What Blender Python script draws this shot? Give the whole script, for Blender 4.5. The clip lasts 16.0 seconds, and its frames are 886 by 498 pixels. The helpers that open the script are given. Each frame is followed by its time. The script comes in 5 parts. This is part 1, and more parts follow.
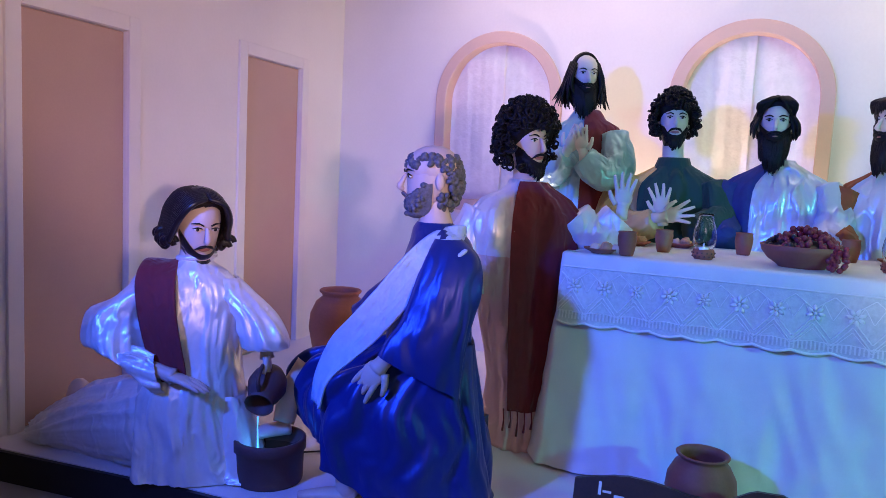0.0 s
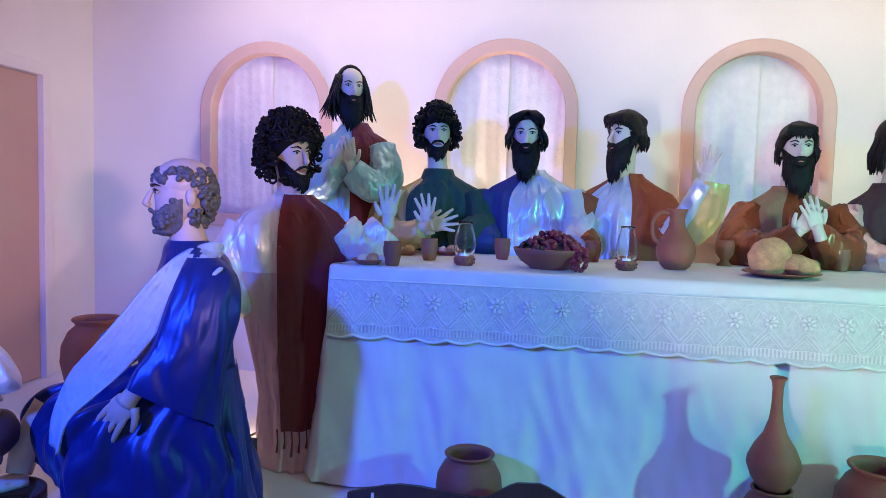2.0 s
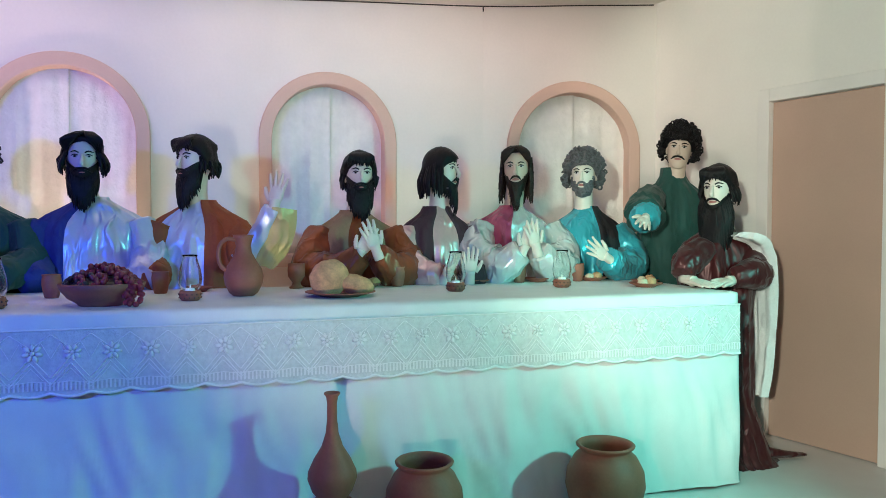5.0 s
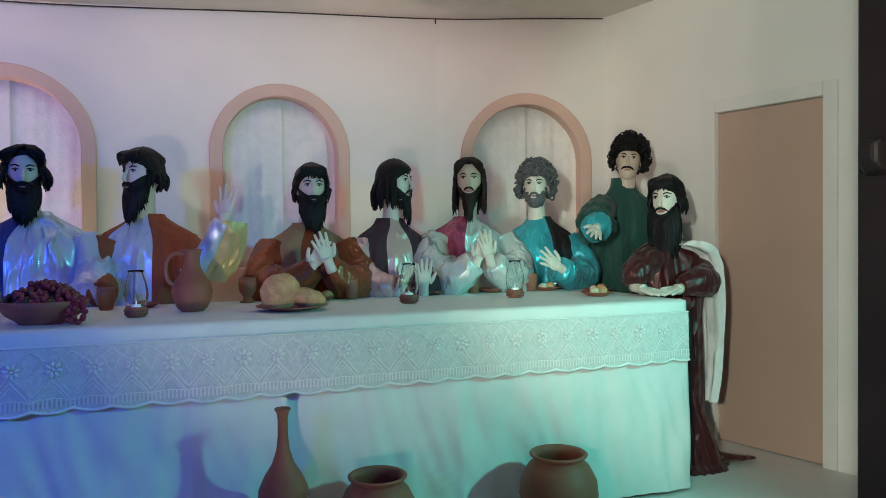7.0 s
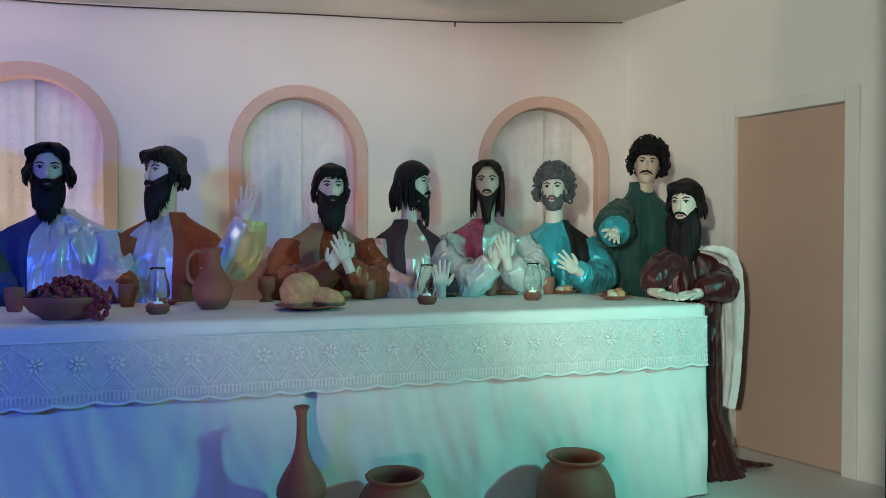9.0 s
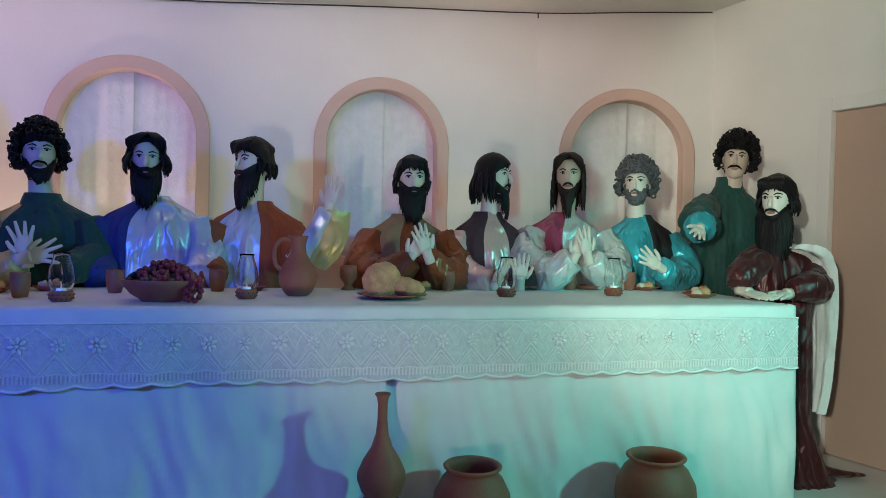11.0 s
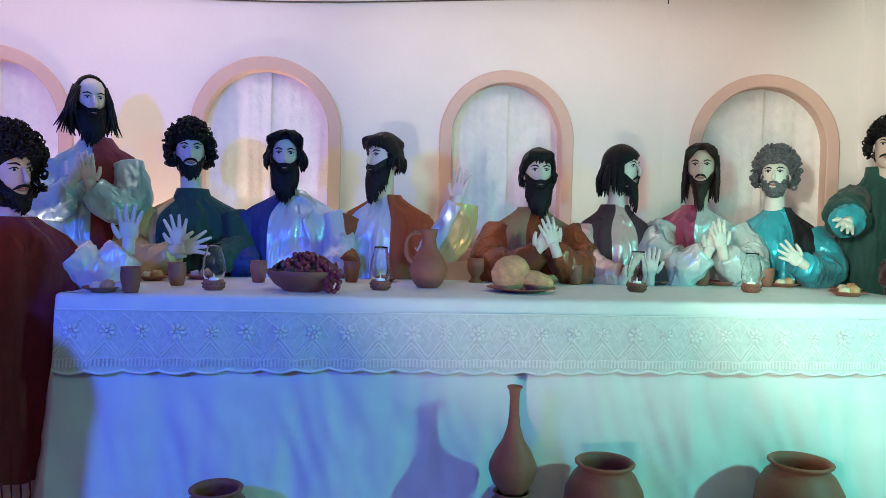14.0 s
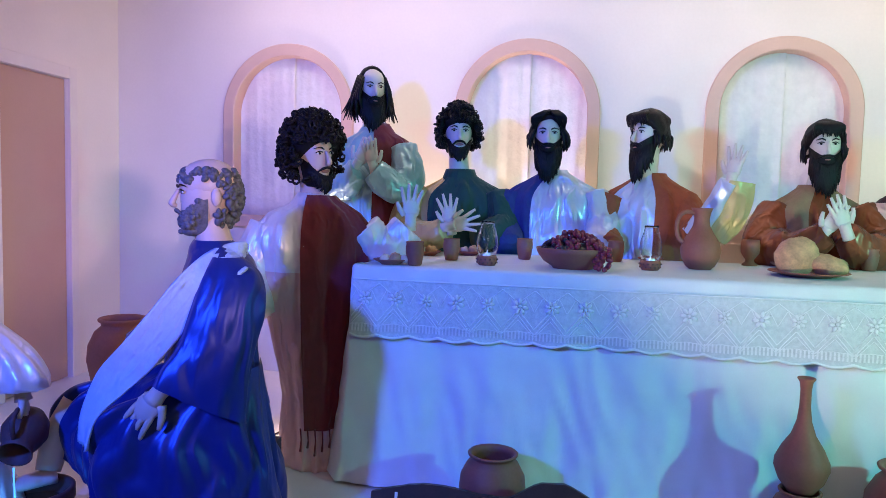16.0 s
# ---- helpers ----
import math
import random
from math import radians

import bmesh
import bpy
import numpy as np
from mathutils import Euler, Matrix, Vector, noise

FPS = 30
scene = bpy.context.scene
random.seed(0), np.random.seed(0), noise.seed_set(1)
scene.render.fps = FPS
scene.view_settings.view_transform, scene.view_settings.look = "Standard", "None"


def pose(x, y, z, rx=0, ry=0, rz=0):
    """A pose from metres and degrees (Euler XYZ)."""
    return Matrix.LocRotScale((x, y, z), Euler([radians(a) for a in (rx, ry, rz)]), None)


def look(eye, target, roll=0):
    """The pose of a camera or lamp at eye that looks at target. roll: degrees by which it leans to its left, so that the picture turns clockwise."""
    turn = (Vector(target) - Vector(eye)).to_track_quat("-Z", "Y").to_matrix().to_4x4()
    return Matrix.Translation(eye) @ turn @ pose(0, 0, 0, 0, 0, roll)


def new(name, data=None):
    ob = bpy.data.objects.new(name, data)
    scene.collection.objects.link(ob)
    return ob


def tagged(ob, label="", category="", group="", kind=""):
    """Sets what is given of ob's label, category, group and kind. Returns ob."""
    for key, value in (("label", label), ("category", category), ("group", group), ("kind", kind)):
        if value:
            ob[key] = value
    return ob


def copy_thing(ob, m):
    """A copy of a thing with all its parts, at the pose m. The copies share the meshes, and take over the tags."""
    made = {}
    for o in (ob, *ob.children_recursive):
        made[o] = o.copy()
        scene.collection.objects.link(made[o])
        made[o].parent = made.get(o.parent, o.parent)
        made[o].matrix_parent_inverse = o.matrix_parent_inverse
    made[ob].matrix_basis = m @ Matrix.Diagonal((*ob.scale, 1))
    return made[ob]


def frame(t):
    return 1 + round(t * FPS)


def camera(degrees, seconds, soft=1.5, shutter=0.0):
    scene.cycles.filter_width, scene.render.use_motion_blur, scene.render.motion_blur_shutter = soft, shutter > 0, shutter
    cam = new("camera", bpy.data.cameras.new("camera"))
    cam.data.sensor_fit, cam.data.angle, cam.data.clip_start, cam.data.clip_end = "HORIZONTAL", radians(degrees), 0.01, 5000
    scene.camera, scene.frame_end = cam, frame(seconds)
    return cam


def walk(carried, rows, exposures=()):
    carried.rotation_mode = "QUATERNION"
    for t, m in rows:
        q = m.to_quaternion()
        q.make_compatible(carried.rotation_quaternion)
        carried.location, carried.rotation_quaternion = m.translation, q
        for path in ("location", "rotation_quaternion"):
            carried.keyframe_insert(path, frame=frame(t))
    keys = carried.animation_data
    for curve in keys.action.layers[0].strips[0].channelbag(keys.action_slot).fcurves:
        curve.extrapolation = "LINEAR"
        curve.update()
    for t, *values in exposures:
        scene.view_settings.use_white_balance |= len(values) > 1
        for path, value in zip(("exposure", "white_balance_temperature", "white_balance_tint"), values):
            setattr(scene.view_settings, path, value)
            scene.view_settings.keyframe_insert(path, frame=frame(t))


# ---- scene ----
cam = camera(62.8, 16.0, soft=0.85)
EXPOSURES = [(0.0, 0.05), (1.5, 0.1), (3.5, 0.08), (4.2, 0.02), (5.0, -0.3), (6.5, -0.7), (7.5, -0.93), (9.5, -0.87), (12.0, -0.85), (13.0, -0.82), (13.5, -0.76), (14.0, -0.25), (14.6, 0.08), (15.2, 0.12), (16.0, 0.08)]
PATH = [
    (0, (0.925, -2.947, 1.208), (0.028, -1.172, 1.007), 2.8),
    (0.5, (0.942, -2.933, 1.212), (0.174, -1.095, 1.029), 2.8),
    (1, (0.97, -2.91, 1.209), (0.294, -1.035, 1.043), 2.4),
    (1.5, (0.985, -2.894, 1.21), (0.464, -0.969, 1.057), 1.9),
    (2, (1.022, -2.879, 1.211), (0.653, -0.918, 1.066), 1.6),
    (2.5, (1.061, -2.863, 1.214), (0.862, -0.878, 1.077), 1.4),
    (3, (1.113, -2.863, 1.224), (1.09, -0.868, 1.093), 1.0),
    (3.5, (1.159, -2.854, 1.223), (1.31, -0.863, 1.11), 0.7),
    (4, (1.216, -2.853, 1.228), (1.524, -0.88, 1.131), 0.5),
    (4.5, (1.262, -2.854, 1.224), (1.726, -0.91, 1.142), 0.2),
    (5, (1.303, -2.848, 1.226), (1.913, -0.945, 1.162), 0.1),
    (7.5, (1.338, -2.863, 1.233), (2.056, -0.997, 1.203), -0.5),
    (8, (1.331, -2.865, 1.228), (2.055, -1.0, 1.204), -0.5),
    (8.5, (1.322, -2.867, 1.227), (2.033, -0.998, 1.203), -0.2),
    (9, (1.308, -2.857, 1.221), (1.989, -0.977, 1.196), 0.2),
    (9.5, (1.295, -2.854, 1.22), (1.92, -0.955, 1.19), 0.6),
    (12, (1.261, -2.848, 1.215), (1.713, -0.901, 1.156), 1.3),
    (12.5, (1.26, -2.848, 1.22), (1.7, -0.898, 1.154), 1.2),
    (13, (1.252, -2.844, 1.217), (1.656, -0.887, 1.15), 1.2),
    (13.5, (1.218, -2.844, 1.22), (1.544, -0.871, 1.15), 1.3),
    (14, (1.182, -2.852, 1.224), (1.377, -0.863, 1.146), 1.4),
    (14.5, (1.145, -2.858, 1.227), (1.187, -0.86, 1.137), 1.5),
    (15, (1.102, -2.863, 1.226), (1.004, -0.868, 1.125), 1.4),
    (15.5, (1.066, -2.871, 1.219), (0.798, -0.893, 1.104), 1.5),
    (16, (1.009, -2.882, 1.202), (0.588, -0.932, 1.061), 1.4),
]
walk(cam, [(t, look(eye, target, roll)) for t, eye, target, roll in PATH], EXPOSURES)

# ---- light ----
world = bpy.data.worlds.new("world")
scene.world = world
world.use_nodes = True
world.node_tree.nodes["Background"].inputs[0].default_value = (0.75, 0.7, 0.8, 1)
world.node_tree.nodes["Background"].inputs[1].default_value = 0.008


def lamp(name, kind, eye, target, color, watts, size=0.2, cone=None, blend=0.6):
    d = bpy.data.lights.new(name, kind)
    d.color, d.energy = color, watts
    if kind == "AREA":
        d.size = size
    else:
        d.shadow_soft_size = size
    if kind == "SPOT":
        d.spot_size, d.spot_blend = radians(cone), blend
    ob = new(name, d)
    ob.matrix_world = look(eye, target)
    return ob


# footlights on the stage floor behind the row, each aimed up the wall and along it
for x, y, watts in ((-0.65, 1.20, 125), (0.75, 1.20, 130), (2.25, 1.16, 140)):
    lamp("wall_footlight", "SPOT", (x, y, 0.30), (x + 0.95, 1.63, 2.5), (1.0, 0.72, 0.66), watts, 0.02, 100, 1.0)
# added fill strip, no such fixture known: brightens the upper back wall
strip = lamp("unseen_wall_fill", "AREA", (1.15, 1.05, 2.47), (1.15, 1.63, 1.70), (1.0, 0.82, 0.76), 13, 5.0)
strip.data.shape, strip.data.size_y = "RECTANGLE", 0.06
lamp("pink_cross_lamp", "SPOT", (2.7, -4.0, 1.3), (-2.2, 0.6, 2.0), (1.0, 0.64, 0.66), 440, 0.10, 32, 0.6)
lamp("cream_front_lamp", "SPOT", (0.3, -4.5, 0.35), (3.0, 1.5, 2.25), (1.0, 0.90, 0.76), 380, 0.05, 38, 0.6)
# added fill spot without a known source, lifts the dark east wall
lamp("east_wall_fill", "SPOT", (-0.8, -4.6, 1.9), (4.6, 0.3, 1.4), (0.88, 1.0, 0.84), 1250, 0.10, 30, 0.5)
lamp("blue_stage_lamp", "SPOT", (-0.9, -3.0, 1.9), (-0.3, 0.3, 0.9), (0.03, 0.11, 1.0), 490, 0.10, 84, 0.9)
lamp("green_stage_lamp", "SPOT", (4.0, -1.75, 1.58), (2.5, 0.2, 0.65), (0.15, 1.0, 0.86), 190, 0.05, 92, 0.9)
lamp("yellow_back_lamp", "POINT", (0.5, 1.36, 0.75), (0.5, 1.6, 2.0), (1.0, 0.84, 0.60), 20, 0.15)
# broad unseen fill from the hall side, an assumed source
lamp("hall_front_fill", "AREA", (1.6, -3.6, 2.45), (1.9, 0.3, 0.6), (1.0, 0.74, 0.74), 15, 1.6)
lamp("amber_floor_lamp", "POINT", (-0.55, 0.38, 0.15), (0, 0, 0), (1.0, 0.70, 0.52), 2, 0.03)
lamp("water_led", "POINT", (-0.84, -0.885, 0.128), (0, 0, 0), (0.05, 0.35, 1.0), 0.25, 0.01)


# ---- materials ----
def material(name, color, rough=0.6, metal=0.0, var=0.12, scale=6.0, bump=0.15, fine=120.0, sheen=0.0, spec=0.5, coat=0.0, relief=0.004):
    m = bpy.data.materials.new(name)
    m.use_nodes = True
    nt = m.node_tree
    b = nt.nodes["Principled BSDF"]
    tc = nt.nodes.new("ShaderNodeTexCoord")
    n1 = nt.nodes.new("ShaderNodeTexNoise")
    n1.inputs["Scale"].default_value, n1.inputs["Detail"].default_value = scale, 6
    n2 = nt.nodes.new("ShaderNodeTexNoise")
    n2.inputs["Scale"].default_value, n2.inputs["Detail"].default_value = fine, 4
    for n in (n1, n2):
        nt.links.new(tc.outputs["Object"], n.inputs["Vector"])
    add = nt.nodes.new("ShaderNodeMath")
    add.operation = "MULTIPLY_ADD"
    nt.links.new(n2.outputs["Fac"], add.inputs[0])
    add.inputs[1].default_value = 0.4
    nt.links.new(n1.outputs["Fac"], add.inputs[2])
    ramp = nt.nodes.new("ShaderNodeValToRGB")
    ramp.color_ramp.elements[0].position, ramp.color_ramp.elements[1].position = 0.4, 1.0
    ramp.color_ramp.elements[0].color = (*[c * (1 - var) for c in color], 1)
    ramp.color_ramp.elements[1].color = (*[min(1, c * (1 + var)) for c in color], 1)
    nt.links.new(add.outputs[0], ramp.inputs[0])
    nt.links.new(ramp.outputs[0], b.inputs["Base Color"])
    b.inputs["Roughness"].default_value = rough
    b.inputs["Metallic"].default_value = metal
    b.inputs["Sheen Weight"].default_value = sheen
    b.inputs["Specular IOR Level"].default_value = spec
    b.inputs["Coat Weight"].default_value = coat
    if bump:
        bp = nt.nodes.new("ShaderNodeBump")
        bp.inputs["Strength"].default_value, bp.inputs["Distance"].default_value = bump, relief
        nt.links.new(add.outputs[0], bp.inputs["Height"])
        nt.links.new(bp.outputs[0], b.inputs["Normal"])
    return m


def crumpled(m, amount=1.0):
    """Adds soft crumples of two sizes to a cloth."""
    nt = m.node_tree
    coarse = next(n for n in nt.nodes if n.type == "BUMP")
    tc = next(n for n in nt.nodes if n.type == "TEX_COORD")
    squash = nt.nodes.new("ShaderNodeMapping")
    squash.inputs["Scale"].default_value = (1.0, 1.0, 0.45)
    squash.inputs["Rotation"].default_value = (0.3, 0.25, 0.0)
    nt.links.new(tc.outputs["Object"], squash.inputs["Vector"])
    last = None
    for scale, depth in ((9.0, 0.050), (21.0, 0.016)):
        n = nt.nodes.new("ShaderNodeTexNoise")
        n.noise_type = "RIDGED_MULTIFRACTAL"
        for key, v in (("Scale", scale), ("Detail", 1.0), ("Distortion", 0.8)):
            n.inputs[key].default_value = v
        nt.links.new(squash.outputs[0], n.inputs["Vector"])
        crease = nt.nodes.new("ShaderNodeBump")
        crease.inputs["Strength"].default_value, crease.inputs["Distance"].default_value = 0.85 * amount, depth
        nt.links.new(n.outputs["Fac"], crease.inputs["Height"])
        if last:
            nt.links.new(last.outputs[0], crease.inputs["Normal"])
        last = crease
    nt.links.new(last.outputs[0], coarse.inputs["Normal"])
    return m


def satin(name, color, rough=0.33, amount=1.0):
    """Shiny cloth whose crumples catch the light."""
    return crumpled(material(name, color, rough - 0.05, 0.30, 0.08, 7.0, 0.2, 40.0, sheen=0.1, relief=0.006), amount)


WALL = material("cream_wall_paint", (0.80, 0.74, 0.70), 0.75, var=0.05, scale=2.0, bump=0.12, fine=60)
PEACH = material("peach_arch_paint", (0.66, 0.45, 0.37), 0.7, var=0.05, scale=4.0, bump=0.1)
DOOR = material("tan_door_paint", (0.52, 0.34, 0.27), 0.65, var=0.06, scale=2.0, bump=0.08)
TRIM = material("white_trim_paint", (0.78, 0.72, 0.69), 0.6, var=0.04)
CEIL = material("ceiling_paint", (0.74, 0.70, 0.64), 0.85, var=0.04)
FLOOR = material("pale_stage_floor", (0.72, 0.68, 0.66), 0.5, var=0.07, scale=3.0, bump=0.05)
BLACK = material("black_riser_paint", (0.018, 0.015, 0.015), 0.5, var=0.3)
HALL = material("hall_floor", (0.30, 0.29, 0.30), 0.45, var=0.1)
CURTAIN = material("ivory_curtain", (0.82, 0.78, 0.74), 0.5, var=0.07, scale=16.0, bump=0.8, fine=55.0, sheen=0.2, relief=0.008)
CLOTH = material("white_tablecloth", (0.80, 0.80, 0.78), 0.6, var=0.05, scale=8.0, bump=0.2, fine=200)
LACE = material("white_lace_net", (0.68, 0.69, 0.68), 0.55, var=0.14, scale=60.0, bump=1.0, fine=260)
CLAY = material("terracotta", (0.30, 0.098, 0.060), 0.6, var=0.22, scale=9.0, bump=0.25, fine=90)
CLAYDARK = material("dark_clay", (0.10, 0.045, 0.04), 0.65, var=0.2, scale=8.0)
SKIN = material("painted_skin", (0.62, 0.47, 0.38), 0.45, var=0.05, scale=8.0, bump=0.05)
PALE = material("pale_mannequin_skin", (0.74, 0.66, 0.58), 0.4, var=0.03, scale=8.0, bump=0.03)
HAIR = material("black_wig", (0.008, 0.007, 0.008), 0.5, var=0.5, scale=40.0, bump=0.6, fine=300, spec=0.22)
BROWNHAIR = material("dark_brown_wig", (0.022, 0.013, 0.010), 0.45, var=0.5, scale=40.0, bump=0.6, fine=300, spec=0.22)
PAINTHAIR = material("glossy_painted_hair", (0.014, 0.009, 0.009), 0.28, var=0.4, scale=30.0, bump=0.3)
GREYHAIR = material("grey_curls", (0.11, 0.11, 0.12), 0.55, var=0.5, scale=60.0, bump=0.8, fine=200)
EYE = material("painted_eye", (0.012, 0.009, 0.008), 0.25, var=0.1)
EYEWHITE = material("eye_white", (0.7, 0.68, 0.66), 0.25, var=0.02)
LIP = material("painted_lip", (0.42, 0.17, 0.15), 0.4, var=0.05)
WHITESATIN = satin("white_satin", (0.80, 0.77, 0.74), 0.40, 0.7)
PALEBLUE = satin("pale_blue_satin", (0.62, 0.68, 0.80))
GOLDSATIN = satin("champagne_satin", (0.62, 0.46, 0.21), 0.40, 0.7)
PINKSATIN = satin("pink_satin", (0.74, 0.50, 0.46))
SILVER = satin("silver_satin", (0.64, 0.68, 0.66), 0.27)
TEAL = satin("teal_satin", (0.05, 0.42, 0.50), 0.30)
LTEAL = satin("light_teal_satin", (0.36, 0.58, 0.62), 0.35)
COPPER = satin("copper_satin", (0.27, 0.062, 0.020), 0.32)
WINE = satin("wine_satin", (0.070, 0.010, 0.012), 0.42, 0.8)
BLUESATIN = satin("royal_blue_satin", (0.008, 0.026, 0.19), 0.42, 0.2)
RED = material("dark_red_mantle", (0.17, 0.012, 0.016), 0.8, var=0.15, scale=20, bump=0.4, sheen=0.2)
GREEN = material("dark_green_cloth", (0.007, 0.060, 0.050), 0.75, var=0.15, scale=20, bump=0.4, sheen=0.1)
NAVY = material("navy_mantle", (0.02, 0.04, 0.20), 0.75, var=0.15, scale=20, bump=0.4)
RUST = material("rust_mantle", (0.32, 0.078, 0.020), 0.75, var=0.15, scale=20, bump=0.4)
TAN = material("tan_mantle", (0.27, 0.165, 0.09), 0.75, var=0.15, scale=20, bump=0.4)
PLUM = material("plum_mantle", (0.055, 0.024, 0.034), 0.8, var=0.15, scale=20, bump=0.4)
MAGENTA = satin("rose_satin", (0.42, 0.07, 0.14), 0.4)
SOOT = material("black_mantle", (0.012, 0.012, 0.014), 0.8, var=0.2, scale=20, bump=0.4)
SHAWL = material("white_shawl", (0.78, 0.78, 0.77), 0.75, var=0.06, scale=30, bump=0.5)
BLUESHAWL = material("light_blue_shawl", (0.42, 0.55, 0.78), 0.7, var=0.08, scale=30, bump=0.5)
for cloth in (RED, GREEN, NAVY, RUST, TAN, PLUM, SOOT, SHAWL, BLUESHAWL):
    crumpled(cloth, 0.7)
BREAD = material("bread_crust", (0.60, 0.33, 0.17), 0.9, var=0.4, scale=22, bump=1.0, fine=110)
CRUMB = material("bread_crumb", (0.72, 0.62, 0.45), 0.9, var=0.12, scale=40, bump=0.6)
GRAPE = material("red_grape", (0.25, 0.028, 0.048), 0.25, var=0.4, scale=25, bump=0.0, coat=0.2)
GRAPEDARK = material("dark_grape", (0.03, 0.02, 0.03), 0.3, var=0.4, scale=25, bump=0.0)
WAX = material("candle_wax", (0.85, 0.82, 0.75), 0.5, var=0.03)
WOOD = material("dark_wood", (0.055, 0.025, 0.018), 0.5, var=0.4, scale=5, bump=0.4)
POSTWOOD = material("black_stained_wood", (0.012, 0.008, 0.008), 0.55, var=0.4, scale=5, bump=0.3, spec=0.3)
CABLE = material("cable_rubber", (0.03, 0.02, 0.02), 0.5)
PAINTWHITE = material("white_lettering", (0.8, 0.8, 0.8), 0.6)

GLASS = bpy.data.materials.new("clear_glass")
GLASS.use_nodes = True
_b = GLASS.node_tree.nodes["Principled BSDF"]
_b.inputs["Transmission Weight"].default_value, _b.inputs["Roughness"].default_value, _b.inputs["IOR"].default_value = 1.0, 0.02, 1.45
_b.inputs["Base Color"].default_value = (0.97, 0.99, 0.98, 1)
# water made to emit, standing in for LED light caught in the stream
GLOW = bpy.data.materials.new("self_glowing_water")
GLOW.use_nodes = True
_b = GLOW.node_tree.nodes["Principled BSDF"]
_b.inputs["Base Color"].default_value = (0.3, 0.6, 1, 1)
_b.inputs["Emission Color"].default_value, _b.inputs["Emission Strength"].default_value = (0.12, 0.55, 1.0, 1), 0.9


# ---- mesh tools ----
class Shape:
    """Collects vertices, faces and one material a face, and becomes one mesh."""

    def __init__(self):
        self.v, self.f, self.m, self.mats = [], [], [], []

    def slot(self, mat):
        if mat not in self.mats:
            self.mats.append(mat)
        return self.mats.index(mat)

    def grid(self, rows, mat, closed=True, cap=True, pick=None):
        """Rows of points, joined row to row. pick(i, j) may name another material."""
        k, n, base = len(rows[0]), len(rows), len(self.v)
        for r in rows:
            self.v += [tuple(p) for p in r]
        for i in range(n - 1):
            for j in range(k if closed else k - 1):
                a, b = base + i * k + j, base + i * k + (j + 1) % k
                use = pick(i, j) if pick else mat
                if use is None:
                    continue
                self.f.append((a, b, b + k, a + k))
                self.m.append(self.slot(use))
        if closed and cap:
            for i, flip in ((0, True), (n - 1, False)):
                ids = [base + i * k + j for j in range(k)]
                self.f.append(tuple(reversed(ids) if flip else ids))
                self.m.append(self.slot((pick(min(i, n - 2), 0) if pick else None) or mat))

    def ball(self, c, r, mat, rot=None, n=10, k=14, wob=0.0, seed=0.0):
        rows = []
        rot = rot or Matrix.Identity(3)
        for i in range(n + 1):
            a = math.pi * (i / n - 0.5)
            a = max(-1.565, min(1.565, a))
            row = []
            for j in range(k):
                p = 2 * math.pi * j / k
                d = Vector((math.cos(a) * math.cos(p), math.cos(a) * math.sin(p), math.sin(a)))
                s = 1 + wob * noise.noise(d * 2.3 + Vector((seed, seed * 1.7, 3.1)))
                row.append(Vector(c) + rot @ Vector((d.x * r[0] * s, d.y * r[1] * s, d.z * r[2] * s)))
            rows.append(row)
        self.grid(rows, mat)

    def tube(self, pts, radii, mat, k=8, fold=0.0, freq=14.0, seed=0.0, cap=True, sub=1, flat=1.0):
        pts = [Vector(p) for p in pts]
        if sub > 1:
            pts, radii = smooth_line(pts, radii, sub)
        up = Vector((0.13, 0.21, 1)).normalized()
        rows = []
        s = None
        for i, p in enumerate(pts):
            t = (pts[min(i + 1, len(pts) - 1)] - pts[max(i - 1, 0)]).normalized()
            if s is None:
                s = t.cross(up) if t.cross(up).length > 0.2 else t.cross(Vector((1, 0, 0)))
            s = (s - t * s.dot(t)).normalized()
            u = s.cross(t)
            row = []
            for j in range(k):
                a = 2 * math.pi * j / k
                f = 1.0
                if fold:
                    q = Vector((math.cos(a) * 1.3, math.sin(a) * 1.3, i * 0.12 * freq / 14)) + Vector((seed, seed, seed))
                    w = a + i * 0.03 + seed
                    f += 0.55 * fold * noise.noise(q * 1.1) + 0.22 * fold * math.sin(i * 0.5 + 1.5 * a + seed * 3 + 2.5 * noise.noise(q))
                    f += fold * (0.30 - abs(noise.noise(Vector((math.cos(w) * 3.4 + seed, math.sin(w) * 3.4, i * 0.055)))) * 1.5)
                    f += 0.45 * fold * (0.3 - abs(noise.noise(Vector((math.cos(w) * 7 - seed, math.sin(w) * 7, i * 0.10)))))
                row.append(p + (s * math.cos(a) + u * math.sin(a) * flat) * radii[i] * f)
            rows.append(row)
        self.grid(rows, mat, cap=cap)

    def lathe(self, prof, mat, c=(0, 0, 0), k=28, cap=False, wob=0.0):
        rows = [[(c[0] + r * math.cos(2 * math.pi * j / k) * (1 + wob * noise.noise((j * 0.5, z * 9, c[0]))), c[1] + r * math.sin(2 * math.pi * j / k), c[2] + z) for j in range(k)] for r, z in prof]
        self.grid(rows, mat, cap=cap)

    def box(self, a, b, mat, bevel=0.0):
        (x0, y0, z0), (x1, y1, z1) = a, b
        base = len(self.v)
        self.v += [(x, y, z) for z in (z0, z1) for y in (y0, y1) for x in (x0, x1)]
        for q in ((0, 2, 3, 1), (4, 5, 7, 6), (0, 1, 5, 4), (1, 3, 7, 5), (3, 2, 6, 7), (2, 0, 4, 6)):
            self.f.append(tuple(base + i for i in q))
            self.m.append(self.slot(mat))

